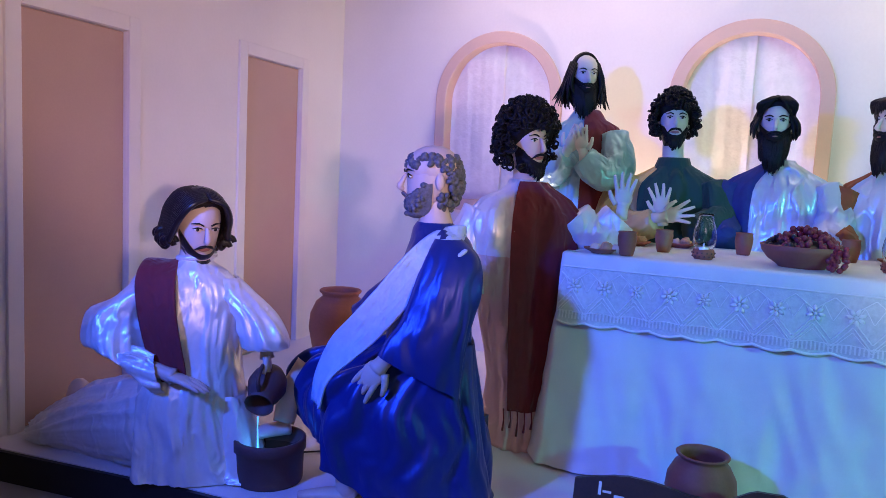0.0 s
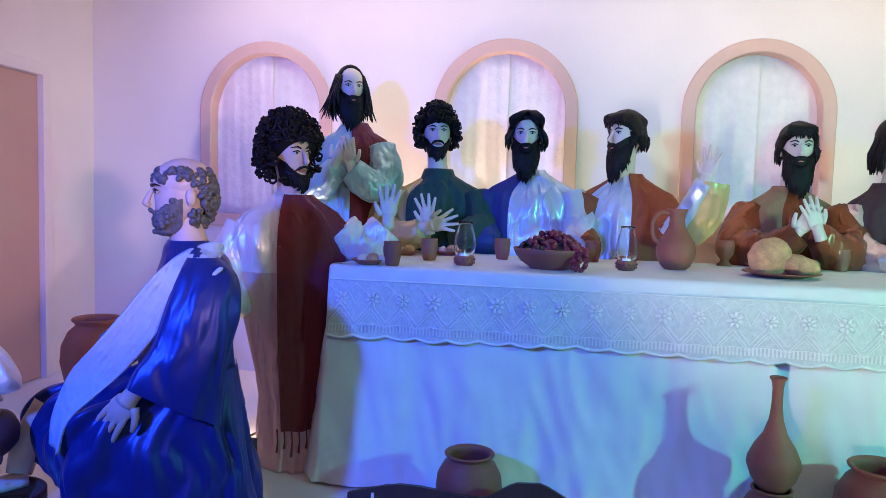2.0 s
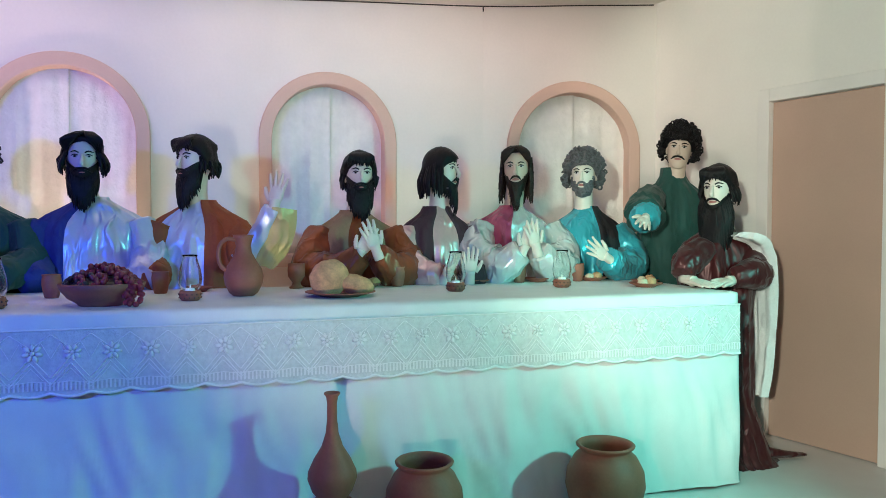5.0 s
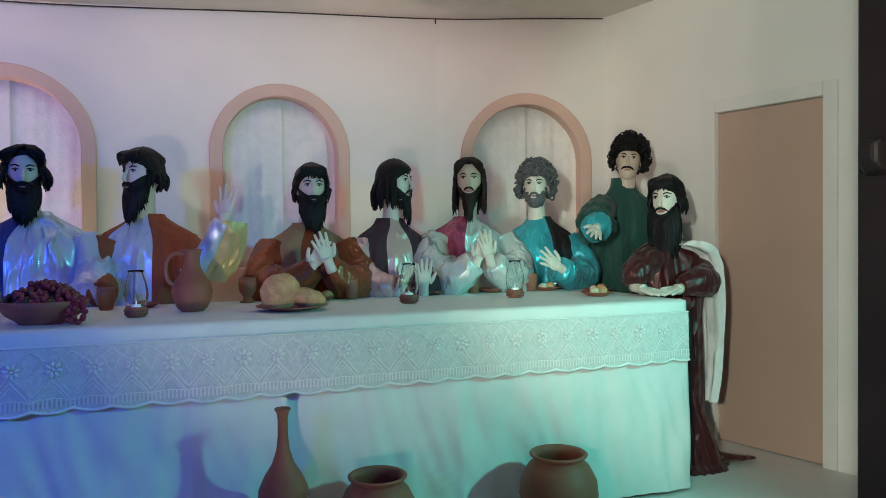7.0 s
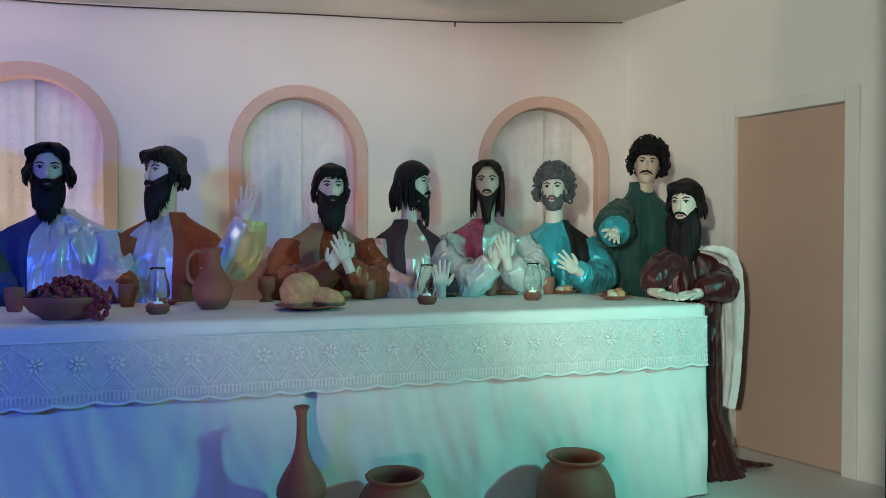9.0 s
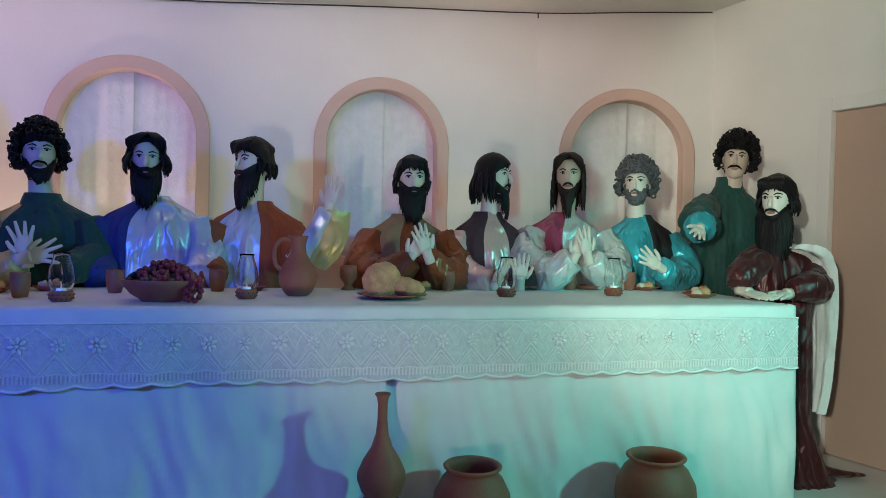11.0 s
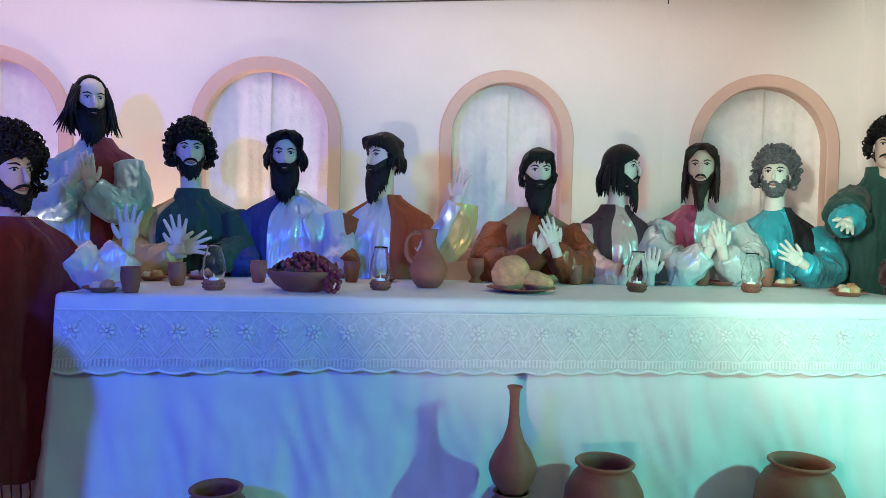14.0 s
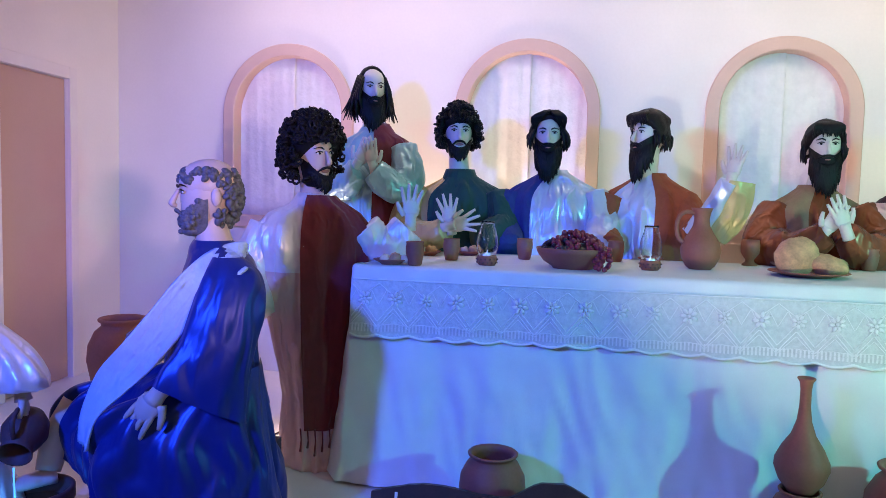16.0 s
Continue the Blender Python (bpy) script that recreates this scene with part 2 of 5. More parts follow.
    def make(self, name, parent=None, flat=False, at=None, bevel=0.0):
        me = bpy.data.meshes.new(name)
        me.from_pydata(self.v, [], self.f)
        for mat in self.mats:
            me.materials.append(mat)
        me.polygons.foreach_set("material_index", self.m)
        me.polygons.foreach_set("use_smooth", [not flat] * len(self.f))
        me.update()
        ob = new(name, me)
        if parent:
            ob.parent = parent
        if at:
            ob.matrix_basis = at
        if bevel:
            mod = ob.modifiers.new("bevel", "BEVEL")
            mod.width, mod.segments = bevel, 2
        return ob


def smooth_line(pts, radii, sub):
    out, rr = [], []
    for i in range(len(pts) - 1):
        p0, p1, p2, p3 = pts[max(i - 1, 0)], pts[i], pts[i + 1], pts[min(i + 2, len(pts) - 1)]
        for s in range(sub):
            t = s / sub
            out.append(0.5 * ((2 * p1) + (p2 - p0) * t + (2 * p0 - 5 * p1 + 4 * p2 - p3) * t * t + (3 * p1 - p0 - 3 * p2 + p3) * t ** 3))
            rr.append(radii[i] + (radii[i + 1] - radii[i]) * t)
    return out + [pts[-1]], rr + [radii[-1]]


def structure(shape, name, label, category, flat=True, at=None):
    return tagged(shape.make(name, flat=flat, at=at), label, category, kind="structure")


# ---- the room ----
KINK, CORNER, LEFT = (3.01, 1.63), (4.19, 1.43), (-2.30, 1.63)


def wall_frame(a, b):
    """The pose whose x runs along the wall from a to b, with y into the wall."""
    d = Vector((b[0] - a[0], b[1] - a[1], 0))
    return Matrix.Translation((a[0], a[1], 0)) @ Matrix.Rotation(math.atan2(d.y, d.x), 4, "Z"), d.length


def arched_wall(name, a, b, arches, top, label):
    """A wall 0.12 thick with arched openings (centre, half width, sill, crown)."""
    m, length = wall_frame(a, b)
    bm = bmesh.new()

    def face(pts):
        bm.faces.new([bm.verts.new((x, 0, z)) for x, z in pts])

    x = 0.0
    for c, h, sill, crown in arches:
        face([(x, 0), (c - h, 0), (c - h, top), (x, top)])
        face([(c - h, 0), (c + h, 0), (c + h, sill), (c - h, sill)])
        n, spring = 32, crown - h
        face_left = [(c - h * math.cos(math.pi * i / n), spring + h * math.sin(math.pi * i / n)) for i in range(n + 1)]
        for p, q in zip(face_left, face_left[1:]):
            face([p, q, (q[0], top), (p[0], top)])
        x = c + h
    face([(x, 0), (length, 0), (length, top), (x, top)])
    bmesh.ops.remove_doubles(bm, verts=bm.verts, dist=1e-4)
    bmesh.ops.recalc_face_normals(bm, faces=bm.faces)
    got = bmesh.ops.extrude_face_region(bm, geom=bm.faces[:])
    bmesh.ops.translate(bm, verts=[v for v in got["geom"] if isinstance(v, bmesh.types.BMVert)], vec=(0, 0.12, 0))
    bmesh.ops.recalc_face_normals(bm, faces=bm.faces)
    me = bpy.data.meshes.new(name)
    bm.to_mesh(me)
    me.materials.append(WALL)
    ob = new(name, me)
    ob.matrix_basis = m
    tagged(ob, label, "wall", kind="structure")
    for c, h, sill, crown in arches:
        arch_trim(m, c, h, sill, crown)
        curtain(m, c, h, sill, crown)


def arch_trim(m, c, h, sill, crown):
    """A moulded band round an arched niche, with its sill."""
    s, w, out = Shape(), 0.074, 0.028
    spring = crown - h
    line = [(c - h, sill)] + [(c - h * math.cos(math.pi * i / 40), spring + h * math.sin(math.pi * i / 40)) for i in range(41)] + [(c + h, sill)]
    rows = []
    for i, (x, z) in enumerate(line):
        if z <= spring + 1e-6:
            nx, nz = (1 if x < c else -1), 0.0
        else:
            nx, nz = (c - x) / h, (spring - z) / h
        inner = (x + nx * 0.004, z + nz * 0.004)
        q = (x - nx * w, z - nz * w)
        e = 0.006
        rows.append([(inner[0], 0.1, inner[1]), (inner[0], -out + e, inner[1]), (inner[0] - nx * e, -out, inner[1] - nz * e),
                     (q[0] + nx * e, -out, q[1] + nz * e), (q[0], -out + e, q[1]), (q[0], -0.001, q[1])])
    s.grid(rows, PEACH, closed=False)
    s.box((c - h - w - 0.02, -0.07, sill - 0.07), (c + h + w + 0.02, -0.001, sill), PEACH)
    s.box((c - h + 0.004, 0.0, sill - 0.05), (c + h - 0.004, 0.1, sill + 0.004), PEACH)
    structure(s, "arch_trim", "peach painted moulding round an arched niche", "trim", at=m)


def curtain(m, c, h, sill, crown):
    """Two ivory panels that meet near the middle, with soft upright folds."""
    s = Shape()
    for side in (-1, 1):
        rows = []
        for i in range(15):
            z = sill + (crown + 0.03 - sill) * i / 14
            row = []
            for j in range(41):
                u = j / 40
                x = c + side * ((h + 0.05) * (1 - u) - 0.02)
                f = 0.003 * math.sin(u * 17 + side + 0.5 * math.sin(i * 0.35)) + 0.0015 * math.sin(u * 43 + i * 0.16) + 0.008 * noise.noise((u * 5, i * 0.35, c + side))
                f += 0.012 * side * u
                row.append((x, 0.075 + f, z))
            rows.append(row)
        s.grid(rows, CURTAIN, closed=False)
    ob = s.make("curtain", at=m)
    mod = ob.modifiers.new("thickness", "SOLIDIFY")
    mod.thickness = 0.004
    tagged(ob, "ivory brocade curtain hung inside an arched niche", "curtain", group="niche curtains")


arched_wall("wall_north", LEFT, KINK, [(1.267, 0.382, 1.05, 2.107), (2.836, 0.373, 1.05, 2.106), (4.302, 0.347, 1.05, 2.088)], 2.95, "cream painted back wall with arched niches")
arched_wall("wall_north_bend", KINK, CORNER, [(0.619, 0.384, 1.05, 2.113)], 2.95, "cream painted wall set at a slight bend")

# side walls, each with plain tan door panels in white trim
WEST_NEAR, EAST_NEAR = (-2.078, -1.2), (4.63, -0.35)


def side_wall(name, a, b, doors, label):
    """A wall with flush door openings: (start, end, top) along it."""
    m, length = wall_frame(a, b)
    s = Shape()
    x = -0.1
    for d0, d1, top in doors:
        s.box((x, 0, -0.13), (d0, 0.12, 2.95), WALL)
        s.box((d0, 0, top), (d1, 0.12, 2.95), WALL)
        x = d1
    s.box((x, 0, -0.13), (length + 0.1, 0.12, 2.95), WALL)
    structure(s, name, label, "wall", at=m)
    for n, (d0, d1, top) in enumerate(doors):
        door = new("door_" + name[5:] + "_" + str(n + 1))
        door.matrix_basis = m
        tagged(door, "plain tan painted flush door in white trim, closed", "door", kind="structure")
        p = Shape()
        p.box((d0 + 0.003, 0.022, 0.006), (d1 - 0.003, 0.06, top - 0.003), DOOR)
        p.make("door_panel", door, flat=True)
        w = 0.075
        for q0, q1 in (((d0 - w, -0.016, 0.0), (d0 - 0.001, 0.02, top + w)), ((d1 + 0.001, -0.016, 0.0), (d1 + w, 0.02, top + w)), ((d0 - 0.0005, -0.016, top + 0.001), (d1 + 0.0005, 0.02, top + w))):
            f = Shape()
            f.box(q0, q1, TRIM)
            f.make("door_trim", door, flat=True, bevel=0.004)


side_wall("wall_west", WEST_NEAR, LEFT, [(0.205, 0.78, 1.835), (1.70, 2.29, 1.88)], "cream side wall with two tan doors")
side_wall("wall_east", CORNER, EAST_NEAR, [(0.86, 1.50, 1.945)], "cream side wall with a tan door")

s = Shape()
cz = ((-9.0, 2.5), (0.67, 2.52), (3.01, 2.665), (4.3, 2.735), (9.0, 2.75))
s.grid([[(x, y, z) for x, z in cz] for y in (2.0, -7.2)] + [[(x, y, z + 0.1) for x, z in cz] for y in (-7.2, 2.0)], CEIL, closed=False)
structure(s, "ceiling", "pale painted ceiling boards", "ceiling")

# stage: one slab whose front edge runs aslant on one side
s = Shape()
outline = [(-2.6, -1.27), (-1.07, -1.03), (0.1, -0.92), (5.2, -0.92), (5.2, 2.0), (-2.6, 2.0)]
s.grid([[(x, y, z) for x, y in outline] for z in (-0.12, 0.0)], FLOOR)
structure(s, "floor", "pale painted stage floor", "floor")
s = Shape()
front = [(-2.6, -1.272), (-1.07, -1.032), (0.1, -0.922), (5.2, -0.922)]
s.grid([[(x, y - d, z) for x, y in front] for d, z in ((0, -0.004), (0.018, -0.004), (0.018, -0.13), (0, -0.13))], BLACK, closed=False)
structure(s, "stage_riser", "black painted stage front edge", "stage edge")
s = Shape()
s.box((-9, -7.2, -0.23), (9, 2.4, -0.13), HALL)
structure(s, "hall_floor", "dull grey hall floor", "floor")
for nm, q0, q1 in (("wall_south", (-9, -7.2, -0.13), (9, -7.05, 2.9)), ("wall_hall_west", (-9, -7.05, -0.13), (-8.85, 2, 2.9)), ("wall_hall_east", (8.85, -7.05, -0.13), (9, 2, 2.9)),
                   ("wall_stage_west", (-8.85, -1.3, -0.13), (-2.12, -1.21, 2.9)), ("wall_stage_east", (4.75, -0.6, -0.13), (8.85, -0.5, 2.9))):
    s = Shape()
    s.box(q0, q1, WALL)
    structure(s, nm, "plain painted hall wall", "wall")

# dark post that frames the stage, with a carved bracket
post = new("stage_post")
s = Shape()
s.box((2.572, -1.945, -0.13), (2.68, -1.845, 2.60), POSTWOOD)
s.make("post", post, flat=True, bevel=0.006)
s = Shape()
s.grid([[(2.571, -1.92, 1.335), (2.571, -1.865, 1.335), (2.571, -1.865, 1.405), (2.571, -1.92, 1.405)], [(2.548, -1.915, 1.348), (2.548, -1.87, 1.348), (2.548, -1.87, 1.405), (2.548, -1.915, 1.405)], [(2.535, -1.91, 1.362), (2.535, -1.875, 1.362), (2.535, -1.875, 1.398), (2.535, -1.91, 1.398)]], POSTWOOD)
s.make("bracket", post, flat=True, bevel=0.008)
tagged(post, "black-brown wooden post framing the stage front", "post")

s = Shape()
s.tube([(-0.5, 1.60, 2.495), (0.67, 1.60, 2.505), (2.0, 1.60, 2.59), (3.0, 1.60, 2.648), (3.6, 1.50, 2.68), (4.15, 1.405, 2.708)], [0.004] * 6, CABLE, k=6, sub=4)
s.tube([(3.0, 1.60, 2.65), (3.0, 1.60, 2.615)], [0.005, 0.004], CABLE, k=6)
tagged(s.make("ceiling_cable"), "thin dark cable along the ceiling edge", "cable")

# ---- the table ----
PEARL = material("pearl_thread", (0.88, 0.88, 0.87), 0.3, var=0.03, spec=0.7)
TOP, LONG, DEEP = 0.917, 3.69, 0.93


def table():
    t = new("banquet_table")
    s = Shape()
    s.box((0.03, 0.03, 0.86), (LONG - 0.03, DEEP - 0.02, 0.893), WOOD)
    s.make("tabletop", t, flat=True)
    for x in (0.1, LONG / 2, LONG - 0.1):
        for y in (0.1, DEEP - 0.1):
            s = Shape()
            s.box((x - 0.03, y - 0.03, 0), (x + 0.03, y + 0.03, 0.86), WOOD)
            s.make("leg", t, flat=True)
    tagged(t, "long wooden banquet table hidden under cloths", "table")


def tablecloth():
    s = Shape()
    edge = []
    for i in range(241):
        edge.append((i / 240 * LONG, 0.0, 0, -1))
    for i in range(1, 40):
        edge.append((LONG, i / 40 * DEEP, 1, 0))
    for i in range(161):
        edge.append((LONG * (1 - i / 160), DEEP, 0, 1))
    for i in range(1, 40):
        edge.append((0.0, DEEP * (1 - i / 40), -1, 0))
    rows = []
    for i in range(26):
        f = i / 25
        z = 0.012 + 0.888 * f
        row = []
        for n, (x, y, nx, ny) in enumerate(edge):
            u = x + y
            low = 1 - f
            w = 0.016 * low * math.sin(u * 13 + 2.2 * noise.noise((u * 1.3, 0, 1.0))) + 0.022 * low * noise.noise((u * 4.5, f * 0.8, 2.0)) + 0.010 * noise.noise((u * 9, f * 6, 5.0)) + 0.034 * low * (0.4 - abs(noise.noise((u * 6.5, f * 1.1, 8.0)))) + 0.026 * low ** 0.5 * (0.3 - abs(noise.noise((u * 12 + f * 3, f * 3, 3.0))))
            # the loose end by the corner spreads on the floor
            left = max(0, 1 - x / 0.55)
            flare = 0.02 * low + 0.05 * low ** 1.6 * left
            cx = -0.03 * low * left
            d = w + flare
            row.append((x + nx * d + cx, y + ny * d, z + (0.012 * noise.noise((u * 3, 1, 1)) if i == 0 else 0)))
        rows.append(row)
    for inset, z in ((0.006, 0.9105), (0.03, TOP - 0.002), (0.07, TOP)):
        rows.append([(x - nx * inset, y - ny * inset, z) for x, y, nx, ny in edge])
    s.grid(rows, CLOTH, cap=False)
    top = []
    for j in range(24):
        y = 0.066 + (DEEP - 0.132) * j / 23
        top.append([(0.066 + (LONG - 0.132) * i / 120, y, TOP + 0.0012 * noise.noise((i * 0.35, j * 0.5, 7))) for i in range(121)])
    s.grid(top, CLOTH, closed=False)
    ob = s.make("tablecloth")
    tagged(ob, "white floor-length tablecloth with soft folds over the long table", "tablecloth")


def lace_runner():
    band = new("lace_runner")
    tagged(band, "white lace band with flowers and a scalloped hem along the tablecloth", "lace cloth")
    s = Shape()
    rows = []
    for i in range(13):
        f = i / 12
        row = []
        for j in range(721):
            x = 0.012 + (LONG - 0.02) * j / 720
            hem = 0.634 - 0.013 * abs(math.sin(math.pi * x / 0.128)) + 0.008 * noise.noise((x * 1.4, 0, 9))
            z = 0.862 + (hem - 0.862) * f
            y = -0.022 - 0.012 * f - 0.008 * f * math.sin(x * 17 + 2 * noise.noise((x, 3, 3))) - 0.010 * f * noise.noise((x * 5, f, 4)) - 0.02 * f * max(0, 1 - x / 0.5)
            row.append((x, y, z))
        rows.append(row)
    s.grid(rows, LACE, closed=False)
    s.grid([[(p[0], p[1] + 0.004, p[2]) for p in r] for r in reversed(rows)], LACE, closed=False)
    s.make("lace_band", band)

    def line(name, f0, r, wave):
        s = Shape()
        pts = []
        for j in range(721):
            x = 0.012 + (LONG - 0.02) * j / 720
            k = wave(x)
            pts.append(Vector((x, -0.0235 - 0.012 * k - 0.008 * k * math.sin(x * 17 + 2 * noise.noise((x, 3, 3))) - 0.010 * k * noise.noise((x * 5, k, 4)) - 0.02 * k * max(0, 1 - x / 0.5), 0.862 - 0.228 * k)))
        s.tube(pts, [r * 1.25] * len(pts), PEARL, k=5)
        s.make(name, band)

    tri = lambda v: abs((v % 1.0) * 2 - 1)
    line("zigzag_cord", 0, 0.0020, lambda x: 0.42 + 0.34 * tri(x / 0.128))
    line("zigzag_cord", 0, 0.0018, lambda x: 0.52 + 0.34 * tri(x / 0.128))
    line("zigzag_cord", 0, 0.0016, lambda x: 0.08 + 0.22 * tri(x / 0.128 + 0.5))
    line("heading_cord", 0, 0.0030, lambda x: 0.015)
    line("hem_cord", 0, 0.0045, lambda x: 0.985 + 0.055 * abs(math.sin(math.pi * x / 0.128)) - 0.03 * noise.noise((x * 1.4, 0, 9)))
    line("zigzag_cord", 0, 0.0012, lambda x: 0.60 + 0.30 * tri(x / 0.128))
    line("zigzag_cord", 0, 0.0012, lambda x: 0.20 + 0.26 * tri(x / 0.064))
    line("border_cord", 0, 0.0014, lambda x: 0.80 + 0.03 * tri(x / 0.128))
    # short upright stitches over the hem
    s = Shape()
    for j in range(262):
        x = 0.02 + 0.014 * j
        for k in (0.84, 0.91):
            y = -0.0245 - 0.012 * k - 0.008 * k * math.sin(x * 17 + 2 * noise.noise((x, 3, 3))) - 0.010 * k * noise.noise((x * 5, k, 4)) - 0.02 * k * max(0, 1 - x / 0.5)
            z = 0.862 - 0.228 * k
            s.box((x, y - 0.0016, z - 0.007), (x + 0.006, y + 0.001, z + 0.008), PEARL)
    s.make("hem_stitching", band, flat=True)
    flower = None
    for i in range(28):
        x = 0.07 + 0.128 * i
        k = 0.36
        y = -0.0275 - 0.012 * k - 0.008 * k * math.sin(x * 17 + 2 * noise.noise((x, 3, 3))) - 0.010 * k * noise.noise((x * 5, k, 4)) - 0.02 * k * max(0, 1 - x / 0.5)
        m = pose(x, y, 0.780, 0, 0, 0) @ Matrix.Rotation(i * 1.3, 4, "Y") @ Matrix.Scale(1.02 + 0.12 * math.sin(i * 2.7), 4)
        if flower is None:
            s = Shape()
            for p in range(7):
                a = 2 * math.pi * p / 7
                s.ball((0.019 * math.cos(a), 0, 0.019 * math.sin(a)), (0.013, 0.003, 0.0065), PEARL, rot=Matrix.Rotation(-a, 3, "Y"), n=4, k=6)
            s.ball((0, -0.002, 0), (0.007, 0.004, 0.007), PEARL, n=4, k=6)
            flower = s.make("flower", band, at=m)
        else:
            o = new("flower", flower.data)
            o.parent, o.matrix_basis = band, m


table()
tablecloth()
lace_runner()


# ---- things on the table ----
def cup():
    s = Shape()
    s.lathe([(0.001, 0), (0.026, 0), (0.029, 0.006), (0.034, 0.03), (0.038, 0.055), (0.0385, 0.075), (0.036, 0.09), (0.038, 0.098), (0.036, 0.100), (0.0335, 0.092), (0.034, 0.06), (0.028, 0.012), (0.001, 0.01)], CLAY, wob=0.02)
    return s.make("clay_cup")


def goblet():
    s = Shape()
    s.lathe([(0.001, 0), (0.034, 0), (0.036, 0.006), (0.022, 0.016), (0.019, 0.028), (0.028, 0.040), (0.041, 0.06), (0.043, 0.09), (0.040, 0.122), (0.037, 0.122), (0.038, 0.09), (0.034, 0.062), (0.001, 0.05)], CLAY)
    return s.make("clay_goblet")


def lantern():
    g = new("candle_lantern")
    s = Shape()
    s.lathe([(0.001, 0), (0.034, 0), (0.043, 0.012), (0.045, 0.028), (0.040, 0.042), (0.037, 0.042), (0.036, 0.03), (0.001, 0.028)], CLAY)
    base = s.make("clay_base", g)
    # solid dark beads paint the shade inside the pierced holes
    for ring, (z, r, k) in enumerate(((0.013, 0.0435, 14), (0.027, 0.0452, 14))):
        for i in range(k):
            a = 2 * math.pi * (i + 0.5 * ring) / k
            h = Shape()
            h.ball((r * math.cos(a), r * math.sin(a), z), (0.0035, 0.0035, 0.0035), CLAYDARK, n=4, k=6)
            h.make("hole", base)
    s = Shape()
    s.lathe([(0.036, 0.043), (0.045, 0.065), (0.0475, 0.09), (0.043, 0.125), (0.031, 0.165), (0.0285, 0.178), (0.031, 0.188), (0.0295, 0.188), (0.027, 0.178), (0.0295, 0.164), (0.0415, 0.125), (0.046, 0.09), (0.0435, 0.066), (0.0345, 0.044)], GLASS)
    ch = s.make("glass_chimney", g)
    ch.visible_shadow = False
    s = Shape()
    s.lathe([(0.001, 0.029), (0.019, 0.029), (0.019, 0.048), (0.017, 0.050), (0.004, 0.049), (0.0025, 0.062), (0.0005, 0.07)], WAX, k=14)
    s.make("candle", g)
    return g


def plate(r=0.07):
    s = Shape()
    s.lathe([(0.001, 0), (r * 0.55, 0), (r * 0.6, 0.005), (r * 0.97, 0.018), (r, 0.021), (r * 0.97, 0.023), (r * 0.6, 0.010), (0.001, 0.008)], CLAY)
    return s.make("clay_plate")


def roll(r=0.026, mat=None, seed=1.0, flat=0.7):
    s = Shape()
    s.ball((0, 0, r * flat * 0.92), (r, r * 0.85, r * flat), mat or CRUMB, wob=0.35, seed=seed)
    return s.make("bread_piece")


c0 = cup()
tagged(c0, "small reddish clay cup on the white table", "cup", group="clay cups")
c0.matrix_basis = pose(0.255, 0.055, TOP)
for i, (x, y) in enumerate(((0.347, 0.37), (0.66, 0.585), (1.086, 0.67), (2.21, 0.743), (2.91, 0.80), (3.26, 0.79), (2.50, 0.79))):
    copy_thing(c0, pose(x, y, TOP, 0, 0, 40 * i))
g0 = goblet()
g0.matrix_basis = pose(1.705, 0.77, TOP)
tagged(g0, "footed reddish clay goblet on the table", "goblet")
l0 = lantern()
l0.matrix_basis = pose(0.538, 0.20, TOP)
tagged(l0, "glass chimney lantern on a pierced clay base with white candle", "lantern", group="candle lanterns")
for x, y in ((1.222, 0.308), (2.405, 0.392), (2.99, 0.449)):
    copy_thing(l0, pose(x, y, TOP, 0, 0, 30 * x))

PLATES = ((0.15, 0.06, 0.075, 2), (0.18, 0.593, 0.07, 1), (0.37, 0.70, 0.07, 1), (1.25, 0.72, 0.06, 0), (1.86, 0.74, 0.07, 1), (2.06, 0.73, 0.06, 1), (2.66, 0.80, 0.07, 0), (3.03, 0.82, 0.075, 0), (3.36, 0.80, 0.085, 1), (3.41, 0.345, 0.085, 1), (3.52, 0.52, 0.075, 1))
for i, (x, y, r, n) in enumerate(PLATES):
    p = plate(r)
    p.matrix_basis = pose(x, y, TOP)
    tagged(p, "shallow reddish clay saucer on the table", "plate", group="clay saucers")
    for k in range(n + (1 if n else 0)):
        b = roll(0.025 + 0.005 * (k % 2), CRUMB if k % 2 == 0 else BREAD, seed=i + 0.37 * k)
        b.matrix_basis = pose(x - 0.022 + 0.045 * k, y - 0.008, TOP + 0.0085, 0, 0, 37 * i)
        tagged(b, "torn piece of pale bread on a clay saucer", "bread", group="bread pieces")

# fruit bowl with grapes
s = Shape()
s.lathe([(0.001, 0), (0.085, 0), (0.09, 0.008), (0.125, 0.03), (0.150, 0.062), (0.158, 0.085), (0.154, 0.088), (0.145, 0.064), (0.12, 0.036), (0.08, 0.016), (0.001, 0.014)], CLAY, k=40)
bowl = s.make("fruit_bowl", at=pose(0.902, 0.235, TOP))
tagged(bowl, "wide reddish clay bowl heaped with grapes", "bowl")
s = Shape()
rng = random.Random(4)
for i in range(170):
    a, q = rng.uniform(0, 2 * math.pi), math.sqrt(rng.uniform(0, 1))
    x, y = 0.137 * q * math.cos(a), 0.13 * q * math.sin(a)
    z = 0.070 + 0.075 * (1 - q * q) * rng.uniform(0.55, 1) + 0.012
    r = rng.uniform(0.0095, 0.0125)
    s.ball((x, y, z), (r, r, r * 1.08), GRAPE if x > -0.07 + rng.uniform(-0.05, 0.05) else GRAPEDARK, n=6, k=8)
